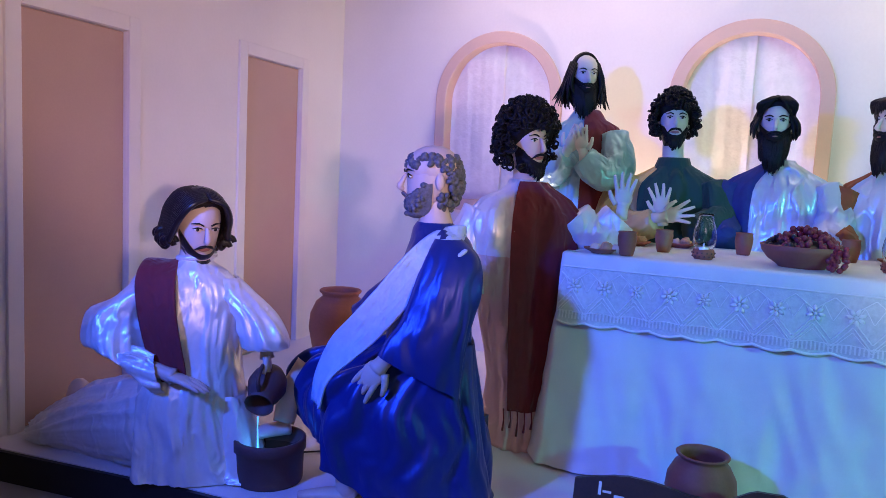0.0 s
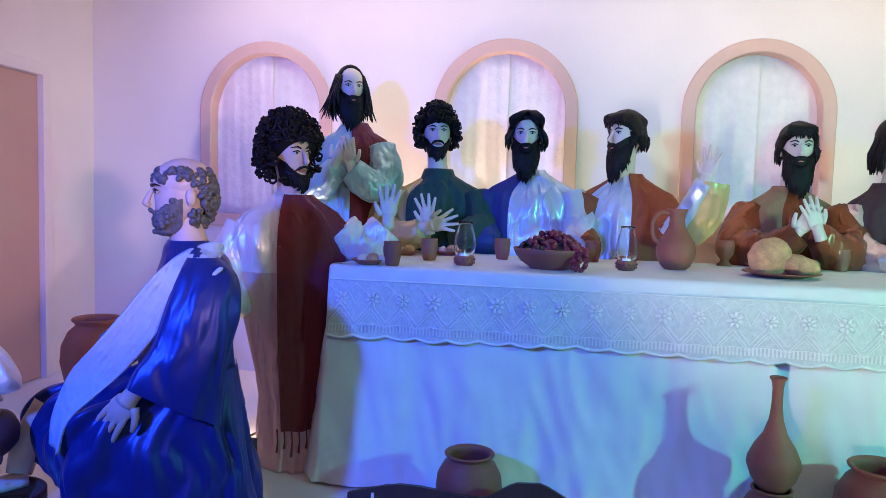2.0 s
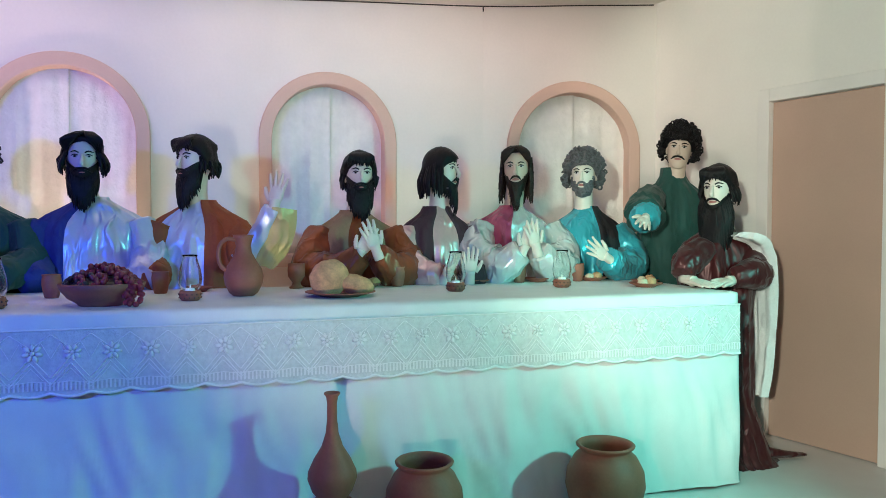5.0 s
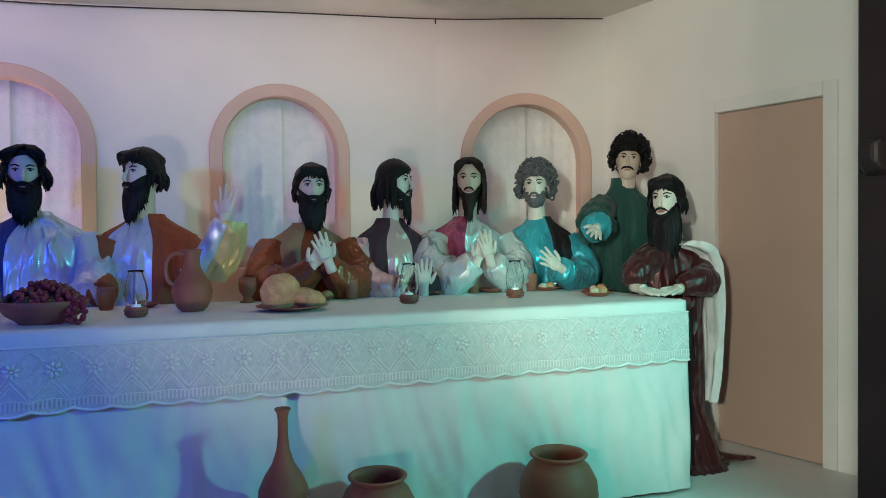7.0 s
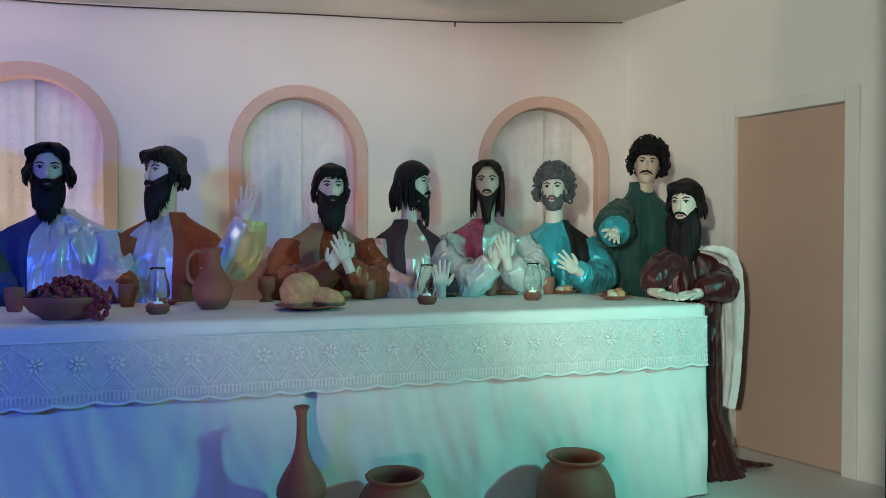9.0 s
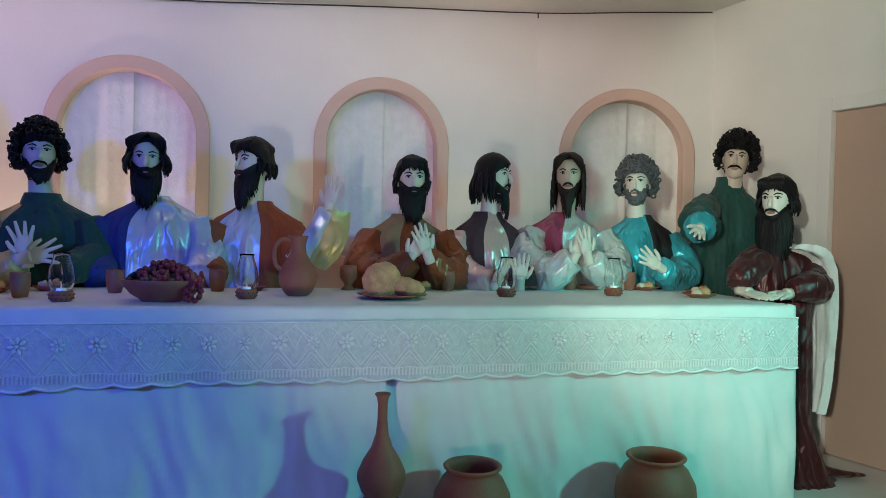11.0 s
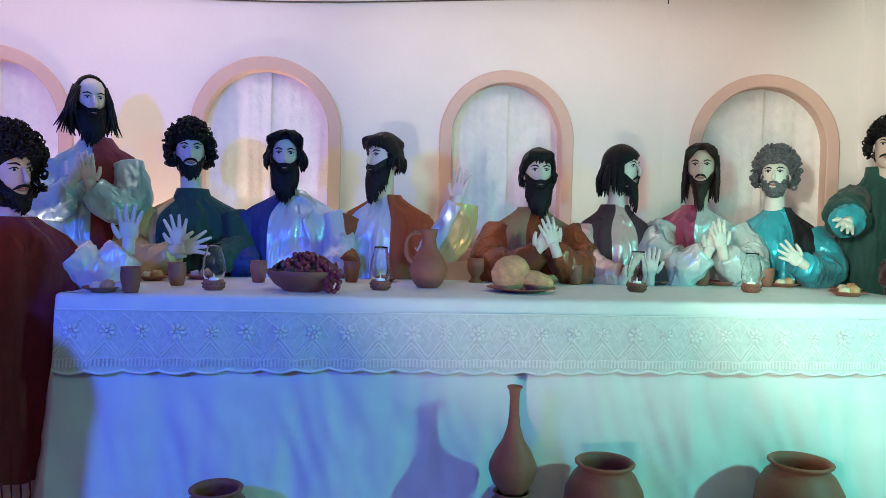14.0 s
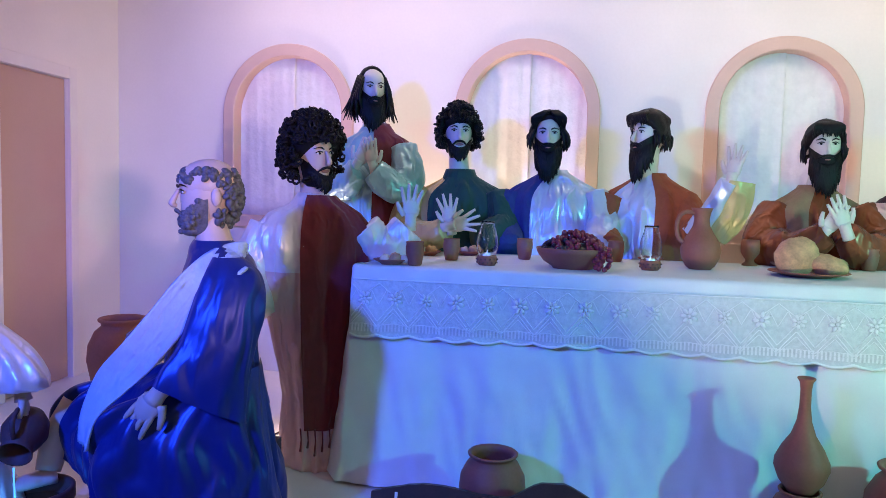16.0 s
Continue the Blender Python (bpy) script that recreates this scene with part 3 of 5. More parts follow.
for i in range(34):
    r = 0.011
    s.ball((0.12 + rng.uniform(-0.03, 0.035), -0.115 + rng.uniform(-0.022, 0.012), 0.045 + rng.uniform(-0.035, 0.06)), (r, r, r), GRAPE, n=6, k=8)
s.ball((0, 0, 0.06), (0.13, 0.125, 0.05), GRAPEDARK)
g = s.make("grape_bunch", at=pose(0.902, 0.235, TOP))
tagged(g, "heap of red and dark grapes in the clay bowl", "grapes", kind="stuff")

# jug with a handle
jug = new("clay_jug")
s = Shape()
s.lathe([(0.001, 0), (0.045, 0), (0.062, 0.015), (0.080, 0.05), (0.086, 0.085), (0.078, 0.12), (0.055, 0.155), (0.036, 0.19), (0.032, 0.22), (0.038, 0.25), (0.046, 0.268), (0.043, 0.268), (0.034, 0.245), (0.028, 0.22), (0.03, 0.19), (0.001, 0.17)], CLAY, k=36)
s.make("body", jug)
s = Shape()
s.tube([(-0.034, 0, 0.245), (-0.07, 0, 0.25), (-0.100, 0, 0.225), (-0.108, 0, 0.18), (-0.098, 0, 0.135), (-0.072, 0, 0.115)], [0.010, 0.009, 0.009, 0.009, 0.009, 0.012], CLAY, sub=5)
s.make("handle", jug)
jug.matrix_basis = pose(1.441, 0.455, TOP, 0, 0, 12)
tagged(jug, "tall reddish clay jug with a loop handle", "jug")

# loaves
p = plate(0.155)
p.matrix_basis = pose(1.845, 0.315, TOP)
tagged(p, "large clay plate holding two round loaves", "plate")
for (dx, dy, rx, ry, rz, tilt, sd) in ((-0.05, -0.01, 0.088, 0.05, 0.078, -24, 3.0), (0.065, 0.0, 0.085, 0.07, 0.045, 14, 8.0)):
    s = Shape()
    s.ball((0, 0, 0), (rx, ry, rz), BREAD, n=16, k=24, wob=0.12, seed=sd)
    o = s.make("round_loaf", at=pose(1.845 + dx, 0.315 + dy, TOP + 0.008 + rz * 0.93, 0, tilt, 0))
    tagged(o, "round crusty loaf of bread on a clay plate", "bread", group="loaves")


# ---- pots on the floor ----
def pot(name, rim, belly, high, at, mat, label):
    s = Shape()
    s.lathe([(0.001, 0), (belly * 0.55, 0), (belly * 0.62, high * 0.03), (belly * 0.88, high * 0.25), (belly, high * 0.5), (belly * 0.96, high * 0.68), (belly * 0.78, high * 0.84), (rim * 0.86, high * 0.91),
             (rim * 0.90, high * 0.945), (rim * 1.0, high * 0.965), (rim * 1.02, high * 0.985), (rim * 0.97, high), (rim * 0.86, high * 0.985), (rim * 0.80, high * 0.93), (rim * 0.86, high * 0.88), (belly * 0.85, high * 0.66), (belly * 0.9, high * 0.45), (belly * 0.5, high * 0.06), (0.001, high * 0.05)], mat, k=44, wob=0.008)
    o = s.make(name, at=at)
    tagged(o, label, "pot", group="clay pots")
    return o


pot("clay_pot", 0.092, 0.124, 0.265, pose(0.652, -0.26, 0), CLAY, "small round clay pot on the stage floor before the table")
pot("clay_pot", 0.110, 0.150, 0.34, pose(2.068, -0.235, 0), CLAY, "round wide-mouthed clay pot beside the long-necked bottle")
pot("clay_pot", 0.117, 0.162, 0.34, pose(2.835, -0.25, 0), CLAY, "large round wide-mouthed clay pot before the tablecloth")
pot("clay_pot", 0.128, 0.19, 0.475, pose(-1.64, 0.75, 0), CLAY, "tall reddish clay urn standing by the wall")
pot("clay_pot", 0.070, 0.10, 0.222, pose(1.722, -0.215, 0), CLAY, "small clay pot carrying a long-necked bottle")
s = Shape()
s.lathe([(0.001, 0), (0.045, 0), (0.05, 0.008), (0.074, 0.04), (0.090, 0.085), (0.088, 0.11), (0.068, 0.155), (0.040, 0.2), (0.024, 0.25), (0.0185, 0.30), (0.018, 0.36), (0.022, 0.385), (0.030, 0.396), (0.028, 0.4), (0.020, 0.392), (0.012, 0.36), (0.001, 0.34)], CLAY, k=36)
o = s.make("clay_bottle", at=pose(1.722, -0.215, 0.2165))
tagged(o, "slender long-necked clay bottle standing on a small pot", "bottle")

# wooden board with white lettering marks
board = new("wooden_sign")
s = Shape()
rows = []
for j in range(31):
    u = j / 30
    q = min(u * 8, 7.999)
    tops = (0.165, 0.190, 0.205, 0.198, 0.182, 0.178, 0.235, 0.240, 0.190)
    h = tops[int(q)] + (tops[int(q) + 1] - tops[int(q)]) * (q % 1) + 0.004 * noise.noise((u * 20, 1, 1))
    rows.append([(-0.385 + 0.77 * u, -0.015, 0), (-0.385 + 0.77 * u, -0.015, h), (-0.385 + 0.77 * u, 0.015, h), (-0.385 + 0.77 * u, 0.015, 0)])
s.grid(rows, WOOD)
s.make("board", board, flat=True)
for x, z, w, h in ((-0.30, 0.125, 0.010, 0.045), (-0.285, 0.135, 0.03, 0.008), (-0.245, 0.125, 0.035, 0.009), (-0.20, 0.12, 0.03, 0.009), (-0.05, 0.13, 0.05, 0.009), (0.04, 0.13, 0.04, 0.009)):
    s = Shape()
    s.box((x, -0.018, z), (x + w, -0.0155, z + h), PAINTWHITE)
    s.make("lettering_bar", board, flat=True)
board.matrix_basis = pose(0.645, -0.50, 0.004, -12, 0, 4)
tagged(board, "rough dark wooden board with white painted marks", "sign")

# foot basin, cable
s = Shape()
s.lathe([(0.001, 0), (0.125, 0), (0.13, 0.01), (0.132, 0.125), (0.139, 0.128), (0.139, 0.168), (0.135, 0.172), (0.124, 0.17), (0.121, 0.14), (0.119, 0.06), (0.001, 0.055)], CLAYDARK, k=44)
o = s.make("foot_basin", at=pose(-0.872, -0.80, 0))
tagged(o, "dark brown round foot basin on the stage floor", "basin")

# ---- dressed mannequins ----
def turn(yaw, tilt=0.0, lean=0.0):
    return Matrix.Rotation(radians(yaw), 3, "Z") @ Matrix.Rotation(radians(tilt), 3, "X") @ Matrix.Rotation(radians(lean), 3, "Y")


def head(s, at, yaw=0, tilt=0, lean=0, skin=PALE, hair=HAIR, style="short", beard="long", size=1.0, seed=0, neck=None):
    """A head that faces -y at yaw 0, with wig and beard."""
    c, R = Vector(at), turn(yaw, tilt, lean)
    rng = random.Random(seed)
    P = lambda x, y, z: c + R @ (Vector((x, y, z)) * size)
    rows = []
    prof = ((-0.118, 0.012, 0.020, -0.052), (-0.112, 0.030, 0.034, -0.046), (-0.095, 0.047, 0.058, -0.026), (-0.07, 0.059, 0.074, -0.010), (-0.035, 0.067, 0.084, 0.0), (0.0, 0.071, 0.090, 0.004), (0.035, 0.073, 0.094, 0.008), (0.07, 0.068, 0.088, 0.010), (0.095, 0.054, 0.070, 0.012), (0.112, 0.030, 0.040, 0.014), (0.118, 0.006, 0.008, 0.014))
    for z, rx, ry, oy in prof:
        rows.append([P(rx * math.cos(2 * math.pi * j / 20), oy + ry * math.sin(2 * math.pi * j / 20) * (0.94 if math.sin(2 * math.pi * j / 20) < 0 else 1), z) for j in range(20)])
    s.grid(rows, skin)
    # nose, lips, eyes, brows, ears
    s.tube([P(0, -0.084, 0.022), P(0, -0.096, 0.0), P(0, -0.106, -0.022), P(0, -0.092, -0.032)], [0.006 * size, 0.009 * size, 0.0125 * size, 0.006 * size], skin, k=8, sub=3)
    s.ball(P(0, -0.080, -0.060), Vector((0.021, 0.008, 0.007)) * size, LIP, rot=R, n=6, k=10)
    for e in (-1, 1):
        s.ball(P(e * 0.031, -0.0755, 0.014), Vector((0.0135, 0.006, 0.0052)) * size, EYEWHITE, rot=R, n=6, k=10)
        s.ball(P(e * 0.031, -0.0800, 0.0137), Vector((0.0062, 0.0028, 0.0052)) * size, EYE, rot=R, n=6, k=8)
        s.tube([P(e * 0.013, -0.086, 0.030), P(e * 0.030, -0.084, 0.038), P(e * 0.052, -0.068, 0.032)], [0.0028 * size, 0.0035 * size, 0.0015 * size], EYE, k=6, sub=3)
        s.tube([P(e * 0.016, -0.082, 0.018), P(e * 0.031, -0.083, 0.0225), P(e * 0.047, -0.074, 0.016)], [0.0020 * size, 0.0028 * size, 0.0016 * size], EYE, k=5, sub=3)
        s.ball(P(e * 0.073, 0.022, -0.005), Vector((0.010, 0.018, 0.030)) * size, skin, rot=R, n=6, k=8)
    # neck
    if neck is not None:
        s.tube([Vector(neck), (Vector(neck) + P(0, 0.012, -0.06)) * 0.5, P(0, 0.012, -0.05)], [0.064 * size, 0.054 * size, 0.054 * size], skin, k=14, sub=3)
    # wig
    def shell(low_front, thick, back_low, wob=0.12):
        rows = []
        for i in range(13):
            a = i / 12
            row = []
            for j in range(28):
                p = 2 * math.pi * j / 28
                front = max(0, -math.sin(p))
                low = back_low + (low_front - back_low) * min(1, front * 1.5) ** 0.8
                z = low + (0.128 - low) * math.sin(a * math.pi / 2)
                zz = max(-1, min(1, (z - 0.0) / 0.125))
                k = math.sqrt(max(0.0, 1 - max(0, zz) ** 2.4))
                if z < 0:
                    k = 1 - 0.15 * (-z / 0.12)
                w = 1 + wob * noise.noise((math.cos(p) * 3 + seed, math.sin(p) * 3, z * 22))
                row.append(P((0.076 + thick) * math.cos(p) * k * w, 0.010 + (0.098 + thick) * math.sin(p) * k * w, z + thick * (0.5 + 0.5 * a)))
            rows.append(row)
        s.grid(rows, hair)

    def strands(n, z0, z1, spread, thick=0.006, front=0.35, wave=0.01):
        for _ in range(n):
            p = rng.uniform(-0.5 * math.pi - math.pi * (1 - front), -0.5 * math.pi + math.pi * (1 - front)) + math.pi
            a = P(0.074 * math.cos(p), 0.012 + 0.094 * math.sin(p), z0 + rng.uniform(-0.02, 0.03))
            k = rng.uniform(0.9, 1.1) * spread
            l = z1 + rng.uniform(-0.02, 0.035)
            b = P(0.084 * math.cos(p) * k, 0.012 + 0.100 * math.sin(p) * k, (z0 + l) / 2)
            d = P((0.080 + wave * rng.uniform(-1, 1)) * math.cos(p) * k, 0.014 + (0.098 + wave * rng.uniform(-1, 1)) * math.sin(p) * k, l)
            s.tube([a, b, d], [thick, thick * 1.1, thick * 0.25], hair, k=5, sub=3)

    def curls(n, rad, size_c, zlow=-0.06, face=0.55, squash=1.0, zhigh=1.0):
        got = 0
        while got < n:
            d = Vector((rng.gauss(0, 1), rng.gauss(0, 1), rng.gauss(0.25, 1))).normalized()
            q = Vector((d.x * (0.075 + rad), 0.014 + d.y * (0.092 + rad), 0.012 + d.z * (0.112 + rad * squash)))
            if q.z < zlow or q.z > zhigh or (d.y < -face and q.z < 0.062):
                continue
            got += 1
            r = size_c * rng.uniform(0.7, 1.25)
            ax = Vector((rng.gauss(0, 1), rng.gauss(0, 1), rng.gauss(0, 1))).normalized()
            u = ax.orthogonal().normalized()
            w = ax.cross(u)
            n0 = 7
            base = P(*q)
            s.tube([base + (u * math.cos(2.2 * math.pi * i / n0) + w * math.sin(2.2 * math.pi * i / n0)) * r + ax * r * 0.25 * (i / n0 - 0.5) for i in range(n0 + 1)], [r * 0.40] * (n0 + 1), hair, k=5)

    if style == "short":
        shell(0.060, 0.019, -0.055, 0.2)
        strands(60, 0.02, -0.065, 1.12, 0.007, 0.34)
        for i in range(26):
            x = -0.062 + 0.124 * i / 25
            s.tube([P(x * 0.6, -0.045, 0.118), P(x, -0.088, 0.098), P(x * 1.12 + rng.uniform(-0.006, 0.006), -0.092 + abs(x) * 0.35, 0.052 + rng.uniform(-0.010, 0.012))], [0.008, 0.008, 0.002], hair, k=5, sub=3)
    elif style == "parted":
        shell(0.088, 0.020, -0.05, 0.2)
        strands(90, 0.03, -0.06, 1.2, 0.008, 0.30)
        for e in (-1, 1):
            for i in range(22):
                x = 0.004 + 0.06 * i / 21
                s.tube([P(e * x * 0.5 + 0.012, -0.06, 0.128), P(e * (x + 0.022), -0.086, 0.108 - 0.3 * x), P(e * (0.066 + 0.2 * x), -0.052 + 0.3 * x, 0.052 + rng.uniform(-0.02, 0.015))], [0.008, 0.009, 0.003], hair, k=5, sub=3)
    elif style == "afro":
        shell(0.055, 0.030, -0.075, 0.2)
        curls(460, 0.050, 0.0135, -0.105, 0.50)
        curls(230, 0.066, 0.0105, -0.10, 0.40)
    elif style == "curly":
        shell(0.058, 0.024, -0.05, 0.2)
        curls(300, 0.038, 0.0135, -0.07, 0.55)
        curls(150, 0.054, 0.0105, -0.06, 0.48)
    elif style == "wavy":
        shell(0.088, 0.014, -0.06, 0.2)
        for _ in range(120):
            p = rng.uniform(-0.62, 0.62) * math.pi + 0.5 * math.pi
            l, ph = rng.uniform(-0.20, -0.09), rng.uniform(0, 6)
            pts = []
            for i in range(7):
                f = i / 6
                w = 1.06 + 0.10 * f + 0.07 * f * math.sin(6 * f + ph)
                pts.append(P(0.080 * math.cos(p) * w + 0.008 * f * math.sin(9 * f + ph), 0.014 + 0.098 * math.sin(p) * w, 0.07 + (l - 0.07) * f))
            s.tube(pts, [0.008] * 5 + [0.006, 0.002], hair, k=5, sub=2)
        for e in (-1, 1):
            for i in range(12):
                x = 0.005 * i
                s.tube([P(e * x * 0.5, -0.05, 0.128), P(e * (x + 0.02), -0.084, 0.105 - 0.3 * x), P(e * 0.078, -0.045 + 0.3 * x, 0.03 - 0.3 * x)], [0.008, 0.009, 0.005], hair, k=5, sub=3)
    elif style == "bob":
        shell(0.062, 0.016, -0.10, 0.06)
        strands(140, 0.03, -0.135, 1.18, 0.009, 0.34, 0.006)
    elif style == "receding":
        shell(0.122, 0.010, -0.09)
        strands(110, 0.05, -0.165, 1.22, 0.008, 0.30, 0.05)
    elif style == "sculpted":
        shell(0.094, 0.013, -0.055, 0.05)
        for e in (-1, 1):
            for i in range(15):
                u = i / 14
                y0 = -0.070 + 0.165 * u
                s.tube([P(e * 0.004, y0 * 0.9, 0.126 - 1.2 * y0 * y0), P(e * 0.055, y0 - 0.006, 0.112 - 1.6 * y0 * y0), P(e * 0.088, y0 * 0.9 + 0.008, 0.045), P(e * 0.097, y0 * 0.75 + 0.024, -0.010), P(e * 0.106, y0 * 0.65 + 0.030, -0.050)], [0.008, 0.011, 0.012, 0.013, 0.012], hair, k=7, sub=4)
            for i in range(13):
                q = (e * rng.uniform(0.090, 0.112), rng.uniform(-0.025, 0.075), rng.uniform(-0.095, -0.045))
                s.tube([P(q[0] + 0.017 * math.cos(a), q[1] + 0.006 * a, q[2] + 0.017 * math.sin(a)) for a in (0, 0.9, 1.8, 2.7, 3.6, 4.5, 5.4)], [0.011] * 6 + [0.005], hair, k=7, sub=2)
    elif style == "tonsure":
        got = 0
        while got < 330:
            d = Vector((rng.gauss(0, 1), rng.gauss(0, 1), rng.gauss(0, 0.6))).normalized()
            q = Vector((d.x * 0.083, 0.014 + d.y * 0.103, 0.0 + d.z * 0.125))
            if not -0.105 < q.z < 0.085 or (q.z < 0.050 and d.y < 0.04) or (abs(d.x) > 0.85 and abs(q.z + 0.005) < 0.035 and d.y < 0.35):
                continue
            got += 1
            r = rng.uniform(0.008, 0.014) * size
            s.ball(P(*q), (r, r * 0.9, r * 1.3), hair, rot=turn(rng.uniform(0, 180), rng.uniform(0, 180)), n=5, k=7)
        s.ball(P(0, 0.014, 0.040), Vector((0.0765, 0.100, 0.083)) * size, skin, rot=R, n=10, k=18)

    def beard_strands(n, length, width, thick, curl=False):
        for _ in range(n):
            p = rng.uniform(-1, 1)
            a = p * 1.25
            z0 = -0.118 + 0.075 * abs(p) ** 1.5 + rng.uniform(-0.008, 0.018)
            x, y = 0.062 * math.sin(a), -0.075 * math.cos(a) * (1.0 if abs(p) < 0.9 else 0.9)
            l = length * (1 - 0.28 * p * p) * rng.uniform(0.75, 1.08)
            s.tube([P(x * 0.95, y - 0.006, z0 + 0.012), P(x * width, y - 0.016, z0 - l * 0.45), P(x * width * 0.95 + rng.uniform(-0.008, 0.008), y - 0.006 + rng.uniform(-0.012, 0.012), z0 - l)], [thick, thick, thick * 0.2], hair, k=5, sub=3)

    def jaw(low=-0.128, thick=0.008, top=-0.076, side_top=-0.010):
        rows = []
        for i in range(8):
            f = i / 7
            row = []
            for j in range(25):
                p = -math.pi * (j / 24)
                side = abs(math.cos(p))
                zt = top + (side_top - top) * side ** 2.2
                z = zt + (low - zt) * f
                r = (1.0 - 0.42 * f ** 1.6)
                row.append(P((0.066 + thick) * math.cos(p) * r, -0.004 + (0.082 + thick) * math.sin(p) * (r if f > 0.5 else 1 - 0.1 * f), z))
            rows.append(row)
        s.grid(rows, hair, closed=False)
        s.ball(P(0, -0.040, -0.112), Vector((0.040, 0.045, 0.022)) * size, hair, rot=R, n=6, k=12)

    def moustache(w=0.036):
        for e in (-1, 1):
            s.tube([P(0, -0.094, -0.043), P(e * w * 0.55, -0.092, -0.047), P(e * w, -0.076, -0.062)], [0.006, 0.0065, 0.002], hair, k=6, sub=3)

    if beard == "long":
        jaw(top=-0.046, side_top=0.004)
        moustache(0.044)
        s.ball(P(0, -0.088, -0.063), Vector((0.015, 0.006, 0.0045)) * size, LIP, rot=R, n=6, k=10)
        beard_strands(230, 0.125, 1.16, 0.0072)
    elif beard == "verylong":
        jaw()
        moustache()
        beard_strands(280, 0.25, 1.5, 0.0085)
    elif beard == "short":
        jaw()
        moustache()
        beard_strands(110, 0.035, 1.0, 0.006)
    elif beard == "goatee":
        moustache(0.03)
        jaw(-0.126, 0.004)
        beard_strands(90, 0.13, 0.6, 0.006)
    elif beard == "trim":
        moustache(0.034)
        jaw(-0.123, 0.003)
    elif beard == "curls":
        moustache(0.03)
        jaw(-0.124, 0.006)
        for _ in range(60):
            p = rng.uniform(-1, 1)
            a = p * 1.3
            q = (0.066 * math.sin(a), -0.080 * math.cos(a), -0.062 - 0.055 * rng.uniform(0, 1) + 0.065 * abs(p) ** 2)
            s.ball(P(*q), Vector((0.012, 0.012, 0.011)) * rng.uniform(0.7, 1.1) * size, hair, n=5, k=7)
    elif beard == "moustache":
        moustache(0.040)


def hand(s, wrist, toward, palm, skin=PALE, spread=0.5, side=1, size=1.0, bend=0.0):
    """A hand from the wrist along toward, palm facing the given way."""
    t, n = Vector(toward).normalized(), Vector(palm).normalized()
    n = (n - t * n.dot(t)).normalized()
    x = t.cross(n) * side
    w = Vector(wrist)
    P = lambda a, b, d: w + (x * a + t * b + n * d) * size
    R = Matrix((x, t, n)).transposed()
    s.tube([P(0, -0.05, 0), P(0, 0.0, 0), P(0, 0.03, 0)], [0.027 * size, 0.025 * size, 0.03 * size], skin, k=10, sub=2, flat=1.0)
    s.ball(P(0, 0.048, 0), Vector((0.040, 0.050, 0.016)) * size, skin, rot=R, n=8, k=12)
    for i, (off, l) in enumerate(((-0.030, 0.070), (-0.010, 0.080), (0.011, 0.076), (0.030, 0.060))):
        a = spread * (i - 1.5) * 0.22
        dx, dy = math.sin(a), math.cos(a)
        p0 = (off, 0.085 - 0.25 * abs(off), 0)
        pts = [P(p0[0] + dx * l * f, p0[1] + dy * l * f, bend * l * f * f) for f in (0, 0.5, 1)]
        s.tube([P(p0[0] * 0.85, 0.05, 0)] + pts, [0.010 * size, 0.0105 * size, 0.009 * size, 0.006 * size], skin, k=7, sub=2)
    s.tube([P(-0.030, 0.02, 0), P(-0.052, 0.045, bend * 0.01), P(-0.066, 0.078, bend * 0.03)], [0.014 * size, 0.0115 * size, 0.007 * size], skin, k=7, sub=2)


def robe(s, base, rings, mat, yaw=0, fold=0.05, pick=None, puff=None, seed=0.0, k=112, nf=13, only=None):
    """A draped body: rings of (z, half width, half depth, x offset, y offset) from hem to neck."""
    R = turn(yaw)
    b = Vector(base)
    rows, steps = [], []
    for i in range(len(rings) - 1):
        n = max(2, int(abs(rings[i + 1][0] - rings[i][0]) / 0.035))
        for q in range(n):
            f = q / n
            steps.append([u + (v - u) * f for u, v in zip(rings[i], rings[i + 1])])
    steps.append(list(rings[-1]))
    for i, (z, rx, ry, ox, oy) in enumerate(steps):
        row = []
        for j in range(k):
            p = 2 * math.pi * j / k
            q = Vector((math.cos(p), math.sin(p), 0))
            f = fold * (math.sin(nf * p + 2.6 * noise.noise((q.x * 1.5 + seed, q.y * 1.5, z * 1.2)) + seed) * 0.5 + 0.7 * noise.noise((q.x * 2.2 + seed, q.y * 2.2, z * 1.0)))
            f += 1.3 * fold * (0.32 - abs(noise.noise((q.x * 4.2 + seed, q.y * 4.2, z * 1.6)))) + 0.8 * fold * (0.3 - abs(noise.noise((q.x * 7 + seed, q.y * 7, z * 1.8 + q.x * 2))))
            f *= min(1.0, max(0.0, (rx - 0.055) / 0.10))
            g = puff(p, z) if puff else 0.0
            row.append(b + R @ Vector((ox + (rx * (1 + f) + g) * q.x, oy + (ry * (1 + f) + g) * q.y, z)))
        rows.append(row)
    zs = [st[0] for st in steps]

    def chosen(i, j):
        p = 2 * math.pi * (j + 0.5) / k
        if only and not only(p, zs[i]):
            return None
        return pick(p, zs[i]) if pick else mat

    s.grid(rows, mat, cap=only is None, pick=chosen)


def ang(p):
    """Degrees from straight ahead (-y): minus to the mannequin's picture left."""
    d = math.degrees(p) + 90
    return (d + 180) % 360 - 180


def sleeve(s, pts, radii, mat, seed=0.0, fold=0.16):
    s.tube(pts, radii, mat, k=30, fold=fold, seed=seed, sub=11)


